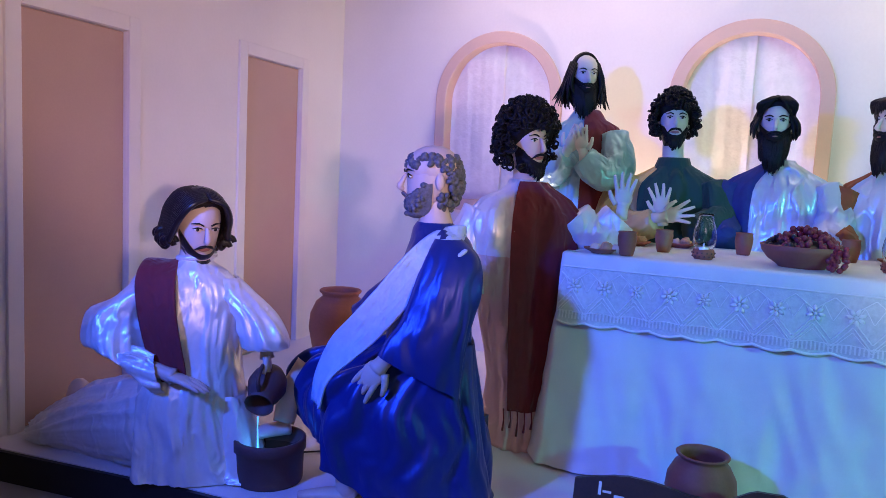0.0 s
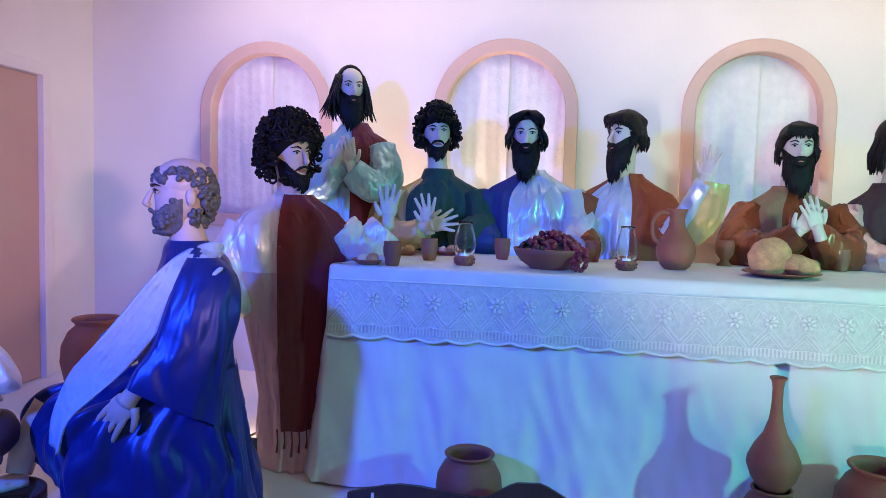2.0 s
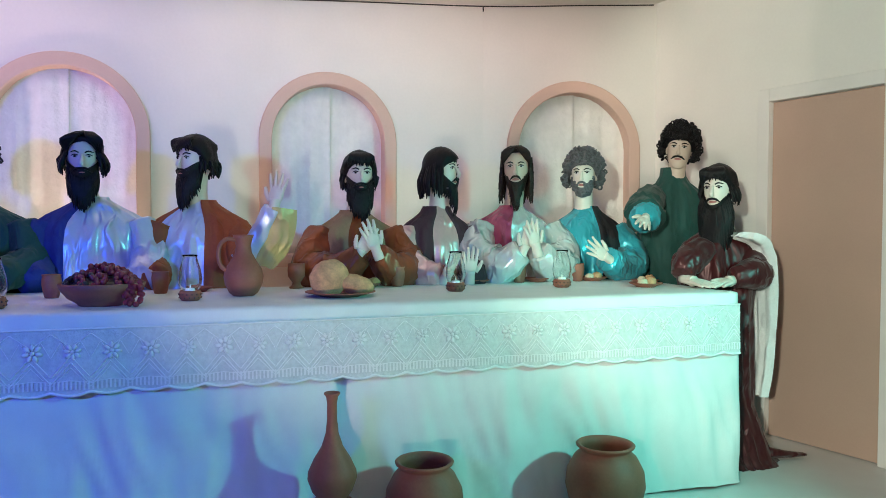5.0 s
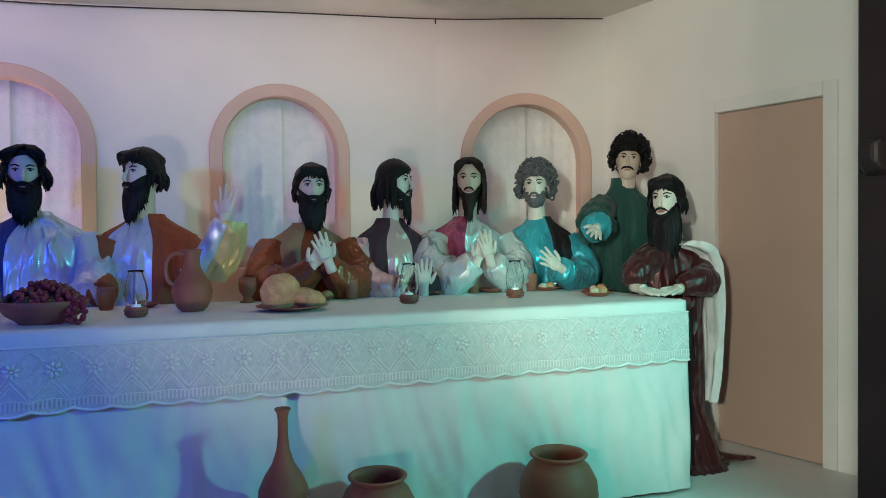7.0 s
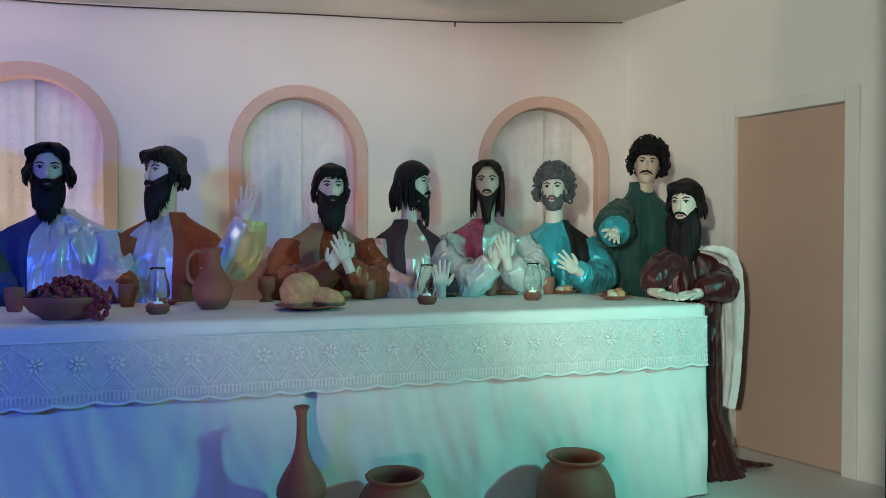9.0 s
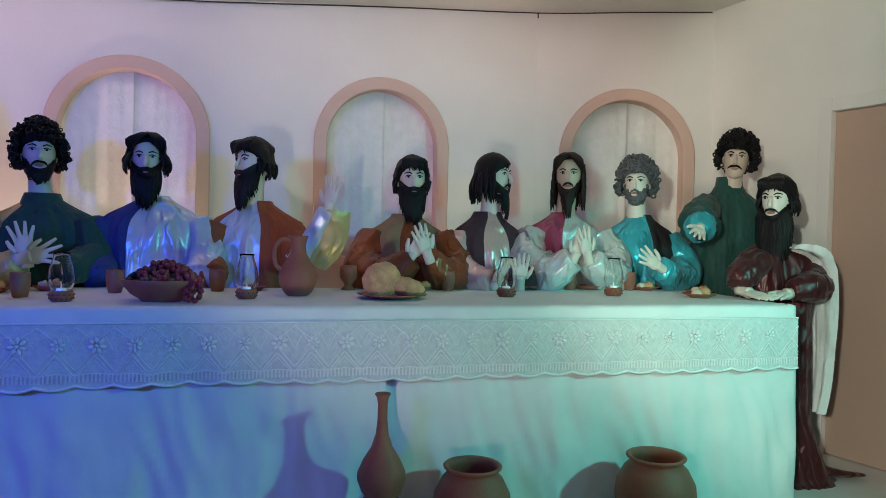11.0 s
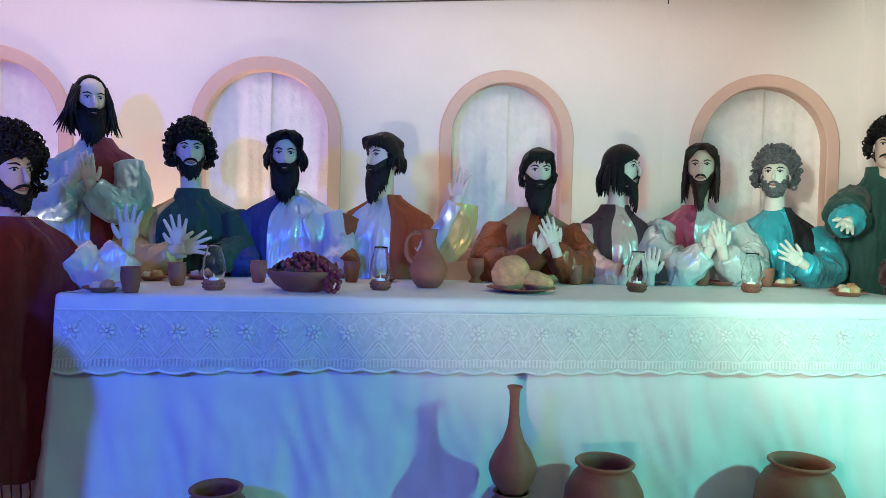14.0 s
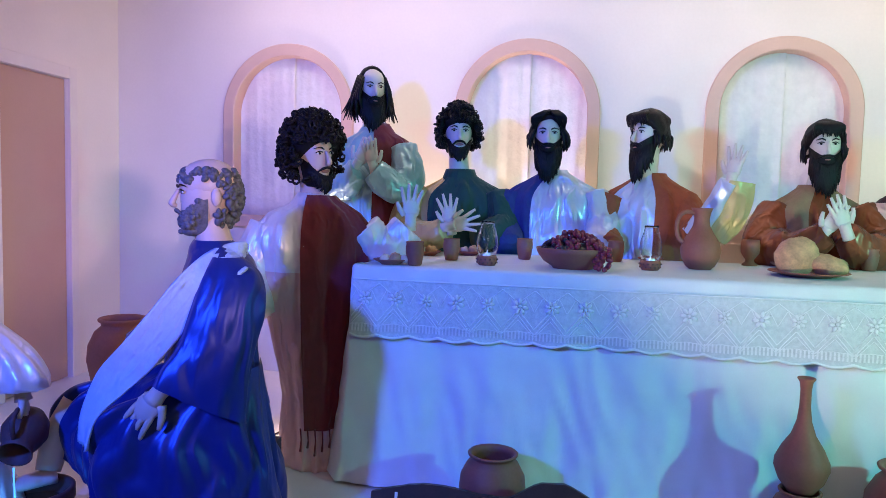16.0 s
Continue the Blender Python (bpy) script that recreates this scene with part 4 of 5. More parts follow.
def spline(pts, n):
    """n points along a smooth line through the given vectors."""
    out = []
    for q in range(n):
        x = q / (n - 1) * (len(pts) - 1)
        i = min(int(x), len(pts) - 2)
        t = x - i
        p0, p1, p2, p3 = pts[max(i - 1, 0)], pts[i], pts[i + 1], pts[min(i + 2, len(pts) - 1)]
        out.append(0.5 * ((2 * p1) + (p2 - p0) * t + (2 * p0 - 5 * p1 + 4 * p2 - p3) * t * t + (3 * p1 - p0 - 3 * p2 + p3) * t ** 3))
    return out


def creases(a, b, seed, sharp=2.6):
    """Height of cloth pulled into long ridges that run along b."""
    w = a + 0.35 * noise.noise((a * 0.6, b * 1.3, seed))
    r = 1 - abs(noise.noise((w * 1.6 + seed, b * 0.45, seed))) * sharp
    return r + 0.5 * (1 - abs(noise.noise((w * 3.7 - seed, b * 0.8, seed + 4))) * sharp) + 0.35 * noise.noise((a * 1.2, b * 1.6, seed + 9))


def sheet(s, ribs, mat, amp=0.010, seed=0.0, nu=90, nv=36, closed=False, span=9.0):
    """Cloth laid smoothly over ribs (each a line of points), with creases along the ribs and a real thickness."""
    lines = [spline([Vector(p) for p in r], nv) for r in ribs]
    if closed:
        lines = lines + [lines[0]]
    rows = [spline([l[i] for l in lines], nu) for i in range(nv)]
    out = []
    for i in range(nv):
        row = []
        for j in range(nu):
            du = rows[i][min(j + 1, nu - 1)] - rows[i][max(j - 1, 0)]
            dv = rows[min(i + 1, nv - 1)][j] - rows[max(i - 1, 0)][j]
            n = du.cross(dv)
            n = n.normalized() if n.length > 1e-9 else Vector((0, 0, 1))
            fade = min(1, 0.03 + 1.8 * i / nv)
            k = creases(span * j / nu, 3.0 * i / nv, seed) * amp * fade
            if closed:
                k *= min(1, 6 * min(j, nu - 1 - j) / nu)
            row.append(rows[i][j] + n * k)
        out.append(row)
    s.grid(out, mat, closed=False)


def ribbon(s, pts, sides, mat, amp=0.006, seed=0.0, n=40, k=17, thick=0.008):
    """A long strip of cloth along pts, its half width and slant given by sides."""
    a, b = spline([Vector(p) for p in pts], n), spline([Vector(q) for q in sides], n)
    top, under = [], []
    for i in range(n):
        t = (a[min(i + 1, n - 1)] - a[max(i - 1, 0)]).normalized()
        nor = b[i].cross(t).normalized()
        row, low = [], []
        for j in range(k):
            u = 2 * j / (k - 1) - 1
            h = amp * creases(u * 2.2, i * 0.06, seed) + 0.006 * (1 - u * u)
            row.append(a[i] + b[i] * u + nor * h)
            low.append(a[i] + b[i] * u * 0.97 + nor * (h - thick))
        top.append(row + low[::-1])
    s.grid(top, mat)


def seated(zs, hw=0.235, lower=0.24):
    """Rings of a body that sits behind the table, shoulders at zs."""
    return [(0.0, lower, 0.20, 0, 0), (0.45, lower, 0.19, 0, 0), (zs - 0.30, hw * 1.0, 0.155, 0, 0), (zs - 0.12, hw * 1.05, 0.145, 0, 0), (zs - 0.05, hw * 1.02, 0.13, 0, 0.005), (zs - 0.015, hw * 0.94, 0.12, 0, 0.008),
            (zs + 0.02, hw * 0.76, 0.105, 0, 0.01), (zs + 0.05, hw * 0.55, 0.092, 0, 0.012), (zs + 0.075, hw * 0.40, 0.080, 0, 0.012), (zs + 0.095, 0.070, 0.068, 0, 0.012), (zs + 0.11, 0.062, 0.060, 0, 0.012)]


def finish(s, label):
    return tagged(s.make("mannequin"), label, "mannequin", group="dressed mannequins")


def dressed(base, zs, inner, outer, left, right, yaw=0, seed=0.0, hw=0.235, fold=0.085):
    s = Shape()
    robe(s, base, seated(zs, hw), outer, yaw, fold, lambda p, z: inner if left < ang(p) < right else outer, lambda p, z: 0.0 if left < ang(p) < right else 0.014, seed)
    return s


# bearded figure in copper satin and the rest of the row behind the table, from one end to the other
Y = 1.06
# green robe, two spread hands
s = dressed((0.245, Y, 0), 1.235, GOLDSATIN, GREEN, -125, -38, 6, 1.0, 0.25)
robe(s, (0.245, Y, 0), [(1.26, 0.125, 0.10, 0, 0), (1.31, 0.095, 0.085, 0, 0), (1.36, 0.078, 0.076, 0, 0)], GREEN, 0, 0.08, seed=2.0)
sleeve(s, [(0.03, Y - 0.02, 1.24), (-0.03, Y - 0.12, 1.06), (0.10, 0.80, 0.99), (0.24, 0.74, 1.04)], [0.075, 0.09, 0.085, 0.062], GOLDSATIN, 1.3)
sleeve(s, [(0.45, Y - 0.02, 1.22), (0.50, Y - 0.10, 1.05), (0.40, 0.80, 1.0)], [0.08, 0.095, 0.07], GREEN, 1.7)
hand(s, (0.265, 0.735, 1.065), (-0.12, -0.1, 0.9), (0, -1, 0.1), spread=1.1)
hand(s, (0.27, 0.715, 1.06), (0.9, -0.15, 0.22), (0, -1, 0.2), spread=1.2)
head(s, (0.236, Y - 0.03, 1.545), 16, -2, 0, PALE, HAIR, "curly", "short", 1.0, 3, (0.24, Y + 0.012, 1.30))
finish(s, "curly-haired mannequin in a dark green robe with champagne sleeve")
# pale blue satin, navy mantle over one shoulder
s = dressed((0.765, Y, 0), 1.255, PALEBLUE, NAVY, -26, 179, 0, 2.0, 0.25)
sleeve(s, [(0.97, Y - 0.02, 1.235), (1.02, Y - 0.08, 1.08), (0.98, Y - 0.2, 0.97)], [0.075, 0.09, 0.075], PALEBLUE, 2.3)
sleeve(s, [(0.55, Y - 0.02, 1.235), (0.515, Y - 0.06, 1.08), (0.55, Y - 0.2, 0.96)], [0.075, 0.085, 0.075], NAVY, 2.9)
head(s, (0.722, Y - 0.03, 1.538), 4, 0, 0, PALE, HAIR, "parted", "long", 1.0, 5, (0.735, Y + 0.012, 1.30))
finish(s, "black-bearded mannequin in pale blue satin with a navy mantle")
# rust mantle, one arm raised
s = dressed((1.255, Y, 0), 1.245, PALEBLUE, RUST, -45, 14, -14, 3.0, 0.235)
sleeve(s, [(1.42, Y - 0.03, 1.21), (1.45, 0.90, 1.10), (1.47, 0.80, 1.06)], [0.075, 0.075, 0.065], RUST, 3.1)
sleeve(s, [(1.45, 0.80, 1.05), (1.53, 0.76, 1.18), (1.59, 0.725, 1.31)], [0.058, 0.052, 0.044], PALEBLUE, 3.4)
# wide cuff hanging open from the forearm
sheet(s, [[(1.585, 0.685, 1.315), (1.545, 0.71, 1.22), (1.505, 0.74, 1.12), (1.475, 0.765, 1.04)],
          [(1.645, 0.69, 1.308), (1.635, 0.705, 1.21), (1.60, 0.73, 1.11), (1.54, 0.755, 1.03)],
          [(1.705, 0.725, 1.30), (1.700, 0.735, 1.20), (1.66, 0.755, 1.09), (1.59, 0.775, 1.01)],
          [(1.66, 0.765, 1.30), (1.64, 0.775, 1.20), (1.60, 0.785, 1.10), (1.54, 0.795, 1.03)]], GOLDSATIN, 0.006, 3.6, 60, 28, True, 5.0)
hand(s, (1.598, 0.72, 1.325), (0.16, -0.05, 1), (-0.6, -0.8, 0), spread=0.9)
sleeve(s, [(1.07, Y - 0.02, 1.225), (1.02, Y - 0.06, 1.07), (1.06, Y - 0.2, 0.97)], [0.075, 0.085, 0.07], RUST, 3.8)
head(s, (1.232, Y - 0.03, 1.545), -48, 0, 0, PALE, HAIR, "short", "long", 1.0, 7, (1.235, Y + 0.01, 1.30))
finish(s, "mannequin in a rust mantle raising one open hand")
# copper satin, tan mantle, clasped hands
s = dressed((2.05, Y, 0), 1.20, COPPER, TAN, -16, 16, 4, 4.0, 0.235)
sleeve(s, [(1.87, Y - 0.02, 1.18), (1.80, Y - 0.12, 1.02), (1.90, 0.82, 0.99), (2.03, 0.745, 1.08)], [0.085, 0.105, 0.10, 0.06], COPPER, 4.3)
sleeve(s, [(2.24, Y - 0.02, 1.18), (2.31, Y - 0.12, 1.02), (2.22, 0.82, 0.99), (2.10, 0.745, 1.08)], [0.085, 0.105, 0.10, 0.06], COPPER, 4.8)
hand(s, (2.01, 0.73, 1.085), (0.45, -0.2, 0.75), (0.3, -1, 0), spread=0.4)
hand(s, (2.09, 0.70, 1.105), (-0.35, -0.1, 0.85), (0.3, -1, 0), spread=0.6, side=-1)
head(s, (2.072, Y - 0.03, 1.492), -4, 0, 0, PALE, HAIR, "short", "long", 1.0, 9, (2.06, Y + 0.012, 1.25))
finish(s, "bearded mannequin in copper satin with a tan mantle, hands clasped")
# pink satin, plum vest, head turned aside
s = dressed((2.52, Y, 0), 1.225, PINKSATIN, PLUM, -24, 20, 8, 5.0, 0.20)
sleeve(s, [(2.36, Y - 0.02, 1.19), (2.315, Y - 0.1, 1.05), (2.38, 0.84, 0.97), (2.45, 0.76, 0.97)], [0.07, 0.085, 0.08, 0.06], PINKSATIN, 5.3)
sleeve(s, [(2.68, Y - 0.02, 1.19), (2.72, Y - 0.1, 1.05), (2.66, 0.84, 0.97), (2.61, 0.76, 0.97)], [0.07, 0.085, 0.08, 0.06], PLUM, 5.8)
hand(s, (2.47, 0.735, 0.965), (0.2, -0.3, 0.5), (0.6, -0.7, 0), spread=0.9)
hand(s, (2.60, 0.735, 0.965), (-0.05, -0.2, 0.6), (0, -1, 0.1), spread=0.5, side=-1)
head(s, (2.545, Y - 0.02, 1.53), 44, 0, 0, PALE, HAIR, "bob", "goatee", 1.0, 11, (2.53, Y + 0.01, 1.27))
finish(s, "long-haired mannequin in pink satin and plum vest, head turned")
# rose and silver satin, hands joined
s = dressed((2.985, Y, 0), 1.235, SILVER, MAGENTA, -12, 150, -4, 6.0, 0.24)
sleeve(s, [(2.79, Y - 0.02, 1.21), (2.72, Y - 0.1, 1.07), (2.80, 0.83, 1.0), (2.90, 0.74, 1.09)], [0.085, 0.115, 0.115, 0.065], SILVER, 6.3, 0.22)
sleeve(s, [(3.19, Y - 0.02, 1.21), (3.24, Y - 0.1, 1.07), (3.14, 0.83, 1.0), (2.99, 0.74, 1.09)], [0.085, 0.11, 0.115, 0.065], SILVER, 6.9, 0.22)
hand(s, (2.90, 0.72, 1.10), (0.25, -0.2, 0.8), (0.2, -1, 0), spread=0.5)
hand(s, (2.96, 0.69, 1.11), (-0.28, -0.1, 0.85), (0.2, -1, 0), spread=0.8, side=-1)
head(s, (2.99, Y - 0.03, 1.55), -26, 0, 0, SKIN, BROWNHAIR, "wavy", "goatee", 1.0, 13, (2.985, Y + 0.012, 1.28))
finish(s, "long-haired mannequin in rose and silver satin, hands joined")
# teal satin, black mantle, grey curls
s = dressed((3.46, Y, 0), 1.235, TEAL, SOOT, -180, 6, -4, 7.0, 0.22)
sleeve(s, [(3.64, Y - 0.02, 1.20), (3.70, Y - 0.12, 1.04), (3.58, 0.84, 0.99), (3.42, 0.74, 1.04)], [0.085, 0.105, 0.10, 0.065], TEAL, 7.3, 0.2)
hand(s, (3.41, 0.725, 1.05), (-0.75, -0.1, 0.45), (0, -1, 0.2), spread=0.9, side=-1)
head(s, (3.425, Y - 0.03, 1.525), -36, 0, 0, PALE, GREYHAIR, "curly", "curls", 0.98, 15, (3.45, Y + 0.01, 1.28))
finish(s, "grey-curled mannequin in shiny teal satin with a black mantle")
# standing, dark green, arm held out
s = Shape()
robe(s, (3.99, 0.95, 0), [(0.0, 0.24, 0.2, 0, 0), (0.8, 0.21, 0.17, 0, 0), (1.25, 0.205, 0.145, 0, 0), (1.38, 0.21, 0.13, 0, 0), (1.44, 0.17, 0.11, 0, 0), (1.49, 0.10, 0.09, 0, 0), (1.53, 0.078, 0.075, 0, 0), (1.58, 0.072, 0.072, 0, 0)], GREEN, -10, 0.06, None, None, 8.0)
sleeve(s, [(3.83, 0.93, 1.40), (3.72, 0.83, 1.33), (3.66, 0.74, 1.28)], [0.085, 0.105, 0.11], GREEN, 8.2)
sleeve(s, [(3.70, 0.80, 1.31), (3.64, 0.71, 1.275), (3.615, 0.67, 1.27)], [0.075, 0.085, 0.08], TEAL, 8.5)
hand(s, (3.61, 0.66, 1.27), (-0.45, -0.55, -0.25), (0.3, -0.4, 0.9), spread=0.5, side=-1)
sleeve(s, [(4.16, 0.93, 1.40), (4.22, 0.88, 1.25), (4.20, 0.78, 1.15)], [0.08, 0.09, 0.075], TEAL, 8.8)
head(s, (3.985, 0.88, 1.685), -38, 4, 6, SKIN, HAIR, "curly", "moustache", 0.97, 17, (3.99, 0.93, 1.50))
finish(s, "standing curly-haired mannequin in dark green with an outstretched arm")
# seated at the end, wine satin, white shawl, very long beard
s = Shape()
robe(s, (3.885, 0.40, 0), [(0.0, 0.24, 0.26, 0.06, -0.03), (0.04, 0.22, 0.24, 0.04, -0.03), (0.3, 0.17, 0.19, 0.0, -0.02), (0.8, 0.18, 0.18, 0, 0), (1.0, 0.215, 0.16, 0, 0), (1.08, 0.21, 0.14, 0, 0), (1.14, 0.17, 0.12, 0, 0), (1.19, 0.10, 0.09, 0, 0), (1.23, 0.072, 0.07, 0, 0)], WINE, -12, 0.10, seed=9.0, nf=7)
sleeve(s, [(3.76, 0.36, 1.10), (3.62, 0.30, 1.04), (3.58, 0.27, 0.98)], [0.075, 0.075, 0.055], WINE, 9.2)
sleeve(s, [(4.01, 0.33, 1.07), (3.97, 0.20, 0.985), (3.89, 0.16, 0.985), (3.80, 0.17, 0.965)], [0.075, 0.08, 0.075, 0.05], WINE, 9.5, 0.13)
hand(s, (3.60, 0.25, 0.955), (0.1, -0.75, -0.12), (0, 0.1, -1), spread=0.7, side=-1)
hand(s, (3.79, 0.165, 0.955), (-0.85, -0.25, -0.12), (0, 0.1, -1), spread=0.7)
rows = []
for i in range(34):
    f = i / 33
    row = []
    for j in range(13):
        u = j / 12 - 0.5
        if f < 0.32:
            g = f / 0.32
            x, y, z = 3.86 + 0.14 * g, 0.36 - 0.10 * math.sin(g * 2.2) + u * 0.28, 1.165 - 0.09 * g * g
        else:
            g = (f - 0.32) / 0.68
            x, y, z = 4.00 + 0.03 * math.sin(g * 3), 0.26 + u * (0.28 - 0.10 * g), 1.09 - 0.74 * g
        w = 0.014 * math.sin(u * 22 + 2 * noise.noise((u, f * 3, 1))) + 0.01 * noise.noise((u * 4, f * 5, 2))
        row.append((x + w + 0.012, y, z + (0.02 + w if f < 0.32 else 0)))
    rows.append(row)
s.grid(rows, SHAWL, closed=False)
s.grid([[(p[0] - 0.006, p[1], p[2] - 0.004) for p in r] for r in reversed(rows)], SHAWL, closed=False)
s.tube([(4.05, 0.22, 0.05), (4.18, 0.20, 0.03), (4.29, 0.19, 0.02)], [0.07, 0.05, 0.02], WINE, k=10, fold=0.3, sub=4, flat=0.4)
head(s, (3.855, 0.36, 1.415), -58, 2, 0, PALE, HAIR, "short", "verylong", 1.0, 19, (3.92, 0.40, 1.20))
finish(s, "mannequin with very long beard in wine satin and white shawl")
# standing behind, light teal robe, dark red mantle
s = Shape()
robe(s, (-0.26, 1.10, 0), [(0.0, 0.25, 0.2, 0, 0), (0.8, 0.22, 0.18, 0, 0), (1.3, 0.225, 0.15, 0, 0), (1.46, 0.215, 0.13, 0, 0), (1.52, 0.17, 0.11, 0, 0), (1.56, 0.10, 0.09, 0, 0), (1.61, 0.066, 0.066, 0, 0)], RED, 8, 0.05, lambda p, z: LTEAL if -120 < ang(p) < 4 else RED, lambda p, z: 0 if -120 < ang(p) < 4 else 0.014, 10.0)
sleeve(s, [(-0.44, 1.06, 1.46), (-0.47, 0.98, 1.30), (-0.38, 0.90, 1.26), (-0.27, 0.86, 1.34)], [0.075, 0.09, 0.09, 0.07], LTEAL, 10.3)
sleeve(s, [(-0.08, 1.06, 1.46), (-0.03, 0.98, 1.30), (-0.10, 0.90, 1.26), (-0.19, 0.86, 1.34)], [0.08, 0.095, 0.09, 0.065], LTEAL, 10.6)
hand(s, (-0.28, 0.85, 1.37), (0.5, -0.1, 0.8), (0.2, -1, 0), spread=0.5)
hand(s, (-0.185, 0.84, 1.36), (-0.1, -0.1, 0.6), (-0.2, -1, 0), spread=0.5, side=-1)
head(s, (-0.275, 1.07, 1.795), 32, 4, 0, PALE, HAIR, "receding", "long", 1.0, 21, (-0.265, 1.10, 1.56))
finish(s, "standing long-haired mannequin in light teal with dark red mantle")
# big-haired figure at the table's end, dark red mantle to the knees
s = Shape()
# pink below z 0.85 paints the pink light falling on the white robe
robe(s, (-0.25, 0.17, 0), [(0.0, 0.20, 0.19, 0.06, 0), (0.03, 0.19, 0.18, 0.06, 0), (0.3, 0.17, 0.16, 0.05, 0), (0.75, 0.20, 0.16, 0.0, 0), (0.98, 0.245, 0.155, 0, 0), (1.06, 0.235, 0.135, 0, 0), (1.12, 0.18, 0.11, 0, 0), (1.16, 0.10, 0.09, 0, 0), (1.21, 0.066, 0.066, 0, 0)], WHITESATIN, 25, 0.07, lambda p, z: PINKSATIN if z < 0.85 else WHITESATIN, None, 11.0)
robe(s, (-0.25, 0.17, 0), [(0.19, 0.215, 0.20, 0.03, 0), (0.6, 0.225, 0.19, 0.01, 0), (0.95, 0.265, 0.175, 0, 0), (1.05, 0.26, 0.16, 0, 0), (1.125, 0.20, 0.135, 0, 0), (1.175, 0.125, 0.11, 0, 0), (1.20, 0.10, 0.09, 0, 0)], RED, 10, 0.07, None, None, 11.5, only=lambda p, z: -2 < ang(p) < 140)
for i in range(12):
    u = i / 11
    p = radians(-90 + 2 + 92 * u)
    x, y = -0.22 + 0.215 * math.cos(p), 0.17 + 0.20 * math.sin(p)
    s.tube([(x, y, 0.20), (x + 0.004, y, 0.15), (x, y, 0.10 + 0.02 * math.sin(i * 2.1))], [0.004, 0.003, 0.006], RED, k=5)
sleeve(s, [(-0.43, 0.10, 1.06), (-0.49, 0.05, 0.85), (-0.44, -0.02, 0.68)], [0.08, 0.095, 0.09], WHITESATIN, 11.2)
sleeve(s, [(-0.03, 0.20, 1.05), (0.03, 0.23, 0.98), (0.10, 0.26, 0.985), (0.165, 0.28, 1.06)], [0.09, 0.095, 0.09, 0.075], WHITESATIN, 11.8)
hand(s, (0.172, 0.285, 1.10), (0.05, -0.05, 1), (0.5, -1, 0), spread=0.9, bend=0.2)
head(s, (-0.232, 0.13, 1.375), 60, 6, -4, SKIN, HAIR, "afro", "short", 1.05, 23, (-0.245, 0.17, 1.16))
finish(s, "big-haired bearded mannequin in white satin with long dark red mantle")
# seated statue in royal blue, foot in the basin; b(forward, to its side, up) places its parts
FWD, SIDE = Vector((-0.88, -0.47, 0)), Vector((0.47, -0.88, 0))


def b(u, v, z):
    return Vector((-0.245, -0.52, 0)) + FWD * u + SIDE * v + Vector((0, 0, z))


def hoop(u, v, z, du, dv, k=14, slope=0.0):
    return [b(u + du * math.cos(2 * math.pi * j / k), v + dv * math.sin(2 * math.pi * j / k), z + slope * math.cos(2 * math.pi * j / k)) for j in range(k)]


def upright(rings):
    """Ribs from a stack of hoops, top first."""
    return [[r[j] for r in rings] for j in range(len(rings[0]))]


s = Shape()
sheet(s, upright([hoop(0.085, 0, 1.035, 0.066, 0.068), hoop(0.078, 0, 1.01, 0.088, 0.092), hoop(0.06, 0, 0.965, 0.115, 0.150), hoop(0.06, 0, 0.90, 0.135, 0.185), hoop(0.075, 0, 0.75, 0.150, 0.185), hoop(0.085, 0, 0.60, 0.165, 0.195), hoop(0.07, 0, 0.45, 0.185, 0.205)]), BLUESATIN, 0.009, 12.0, 120, 40, True, 9.0)
sheet(s, [[b(*p) for p in rib] for rib in (
    [(0.0, -0.18, 0.60), (0.05, -0.23, 0.42), (0.1, -0.26, 0.28), (0.12, -0.27, 0.15), (0.12, -0.27, 0.01)],
    [(0.10, -0.19, 0.60), (0.25, -0.25, 0.47), (0.42, -0.27, 0.41), (0.50, -0.28, 0.31), (0.52, -0.28, 0.21)],
    [(0.16, -0.15, 0.60), (0.36, -0.19, 0.53), (0.55, -0.19, 0.49), (0.65, -0.20, 0.40), (0.67, -0.21, 0.29)],
    [(0.18, -0.04, 0.60), (0.34, -0.05, 0.49), (0.48, -0.06, 0.42), (0.55, -0.06, 0.30), (0.55, -0.06, 0.17)],
    [(0.18, 0.04, 0.60), (0.32, 0.05, 0.48), (0.42, 0.06, 0.41), (0.47, 0.06, 0.29), (0.47, 0.06, 0.17)],
    [(0.16, 0.15, 0.60), (0.30, 0.18, 0.53), (0.42, 0.20, 0.47), (0.46, 0.21, 0.32), (0.44, 0.22, 0.16)],
    [(0.10, 0.19, 0.60), (0.16, 0.235, 0.45), (0.23, 0.26, 0.32), (0.24, 0.27, 0.17), (0.23, 0.27, 0.04)],
    [(0.0, 0.18, 0.60), (-0.02, 0.22, 0.45), (-0.04, 0.24, 0.30), (-0.05, 0.25, 0.15), (-0.05, 0.26, 0.006)],
    [(-0.075, 0.08, 0.60), (-0.10, 0.10, 0.45), (-0.14, 0.11, 0.30), (-0.165, 0.11, 0.15), (-0.185, 0.12, 0.006)],
    [(-0.08, -0.06, 0.60), (-0.10, -0.08, 0.45), (-0.13, -0.1, 0.30), (-0.15, -0.1, 0.15), (-0.16, -0.1, 0.006)])],
    BLUESATIN, 0.024, 12.4, 170, 54, False, 10.0)
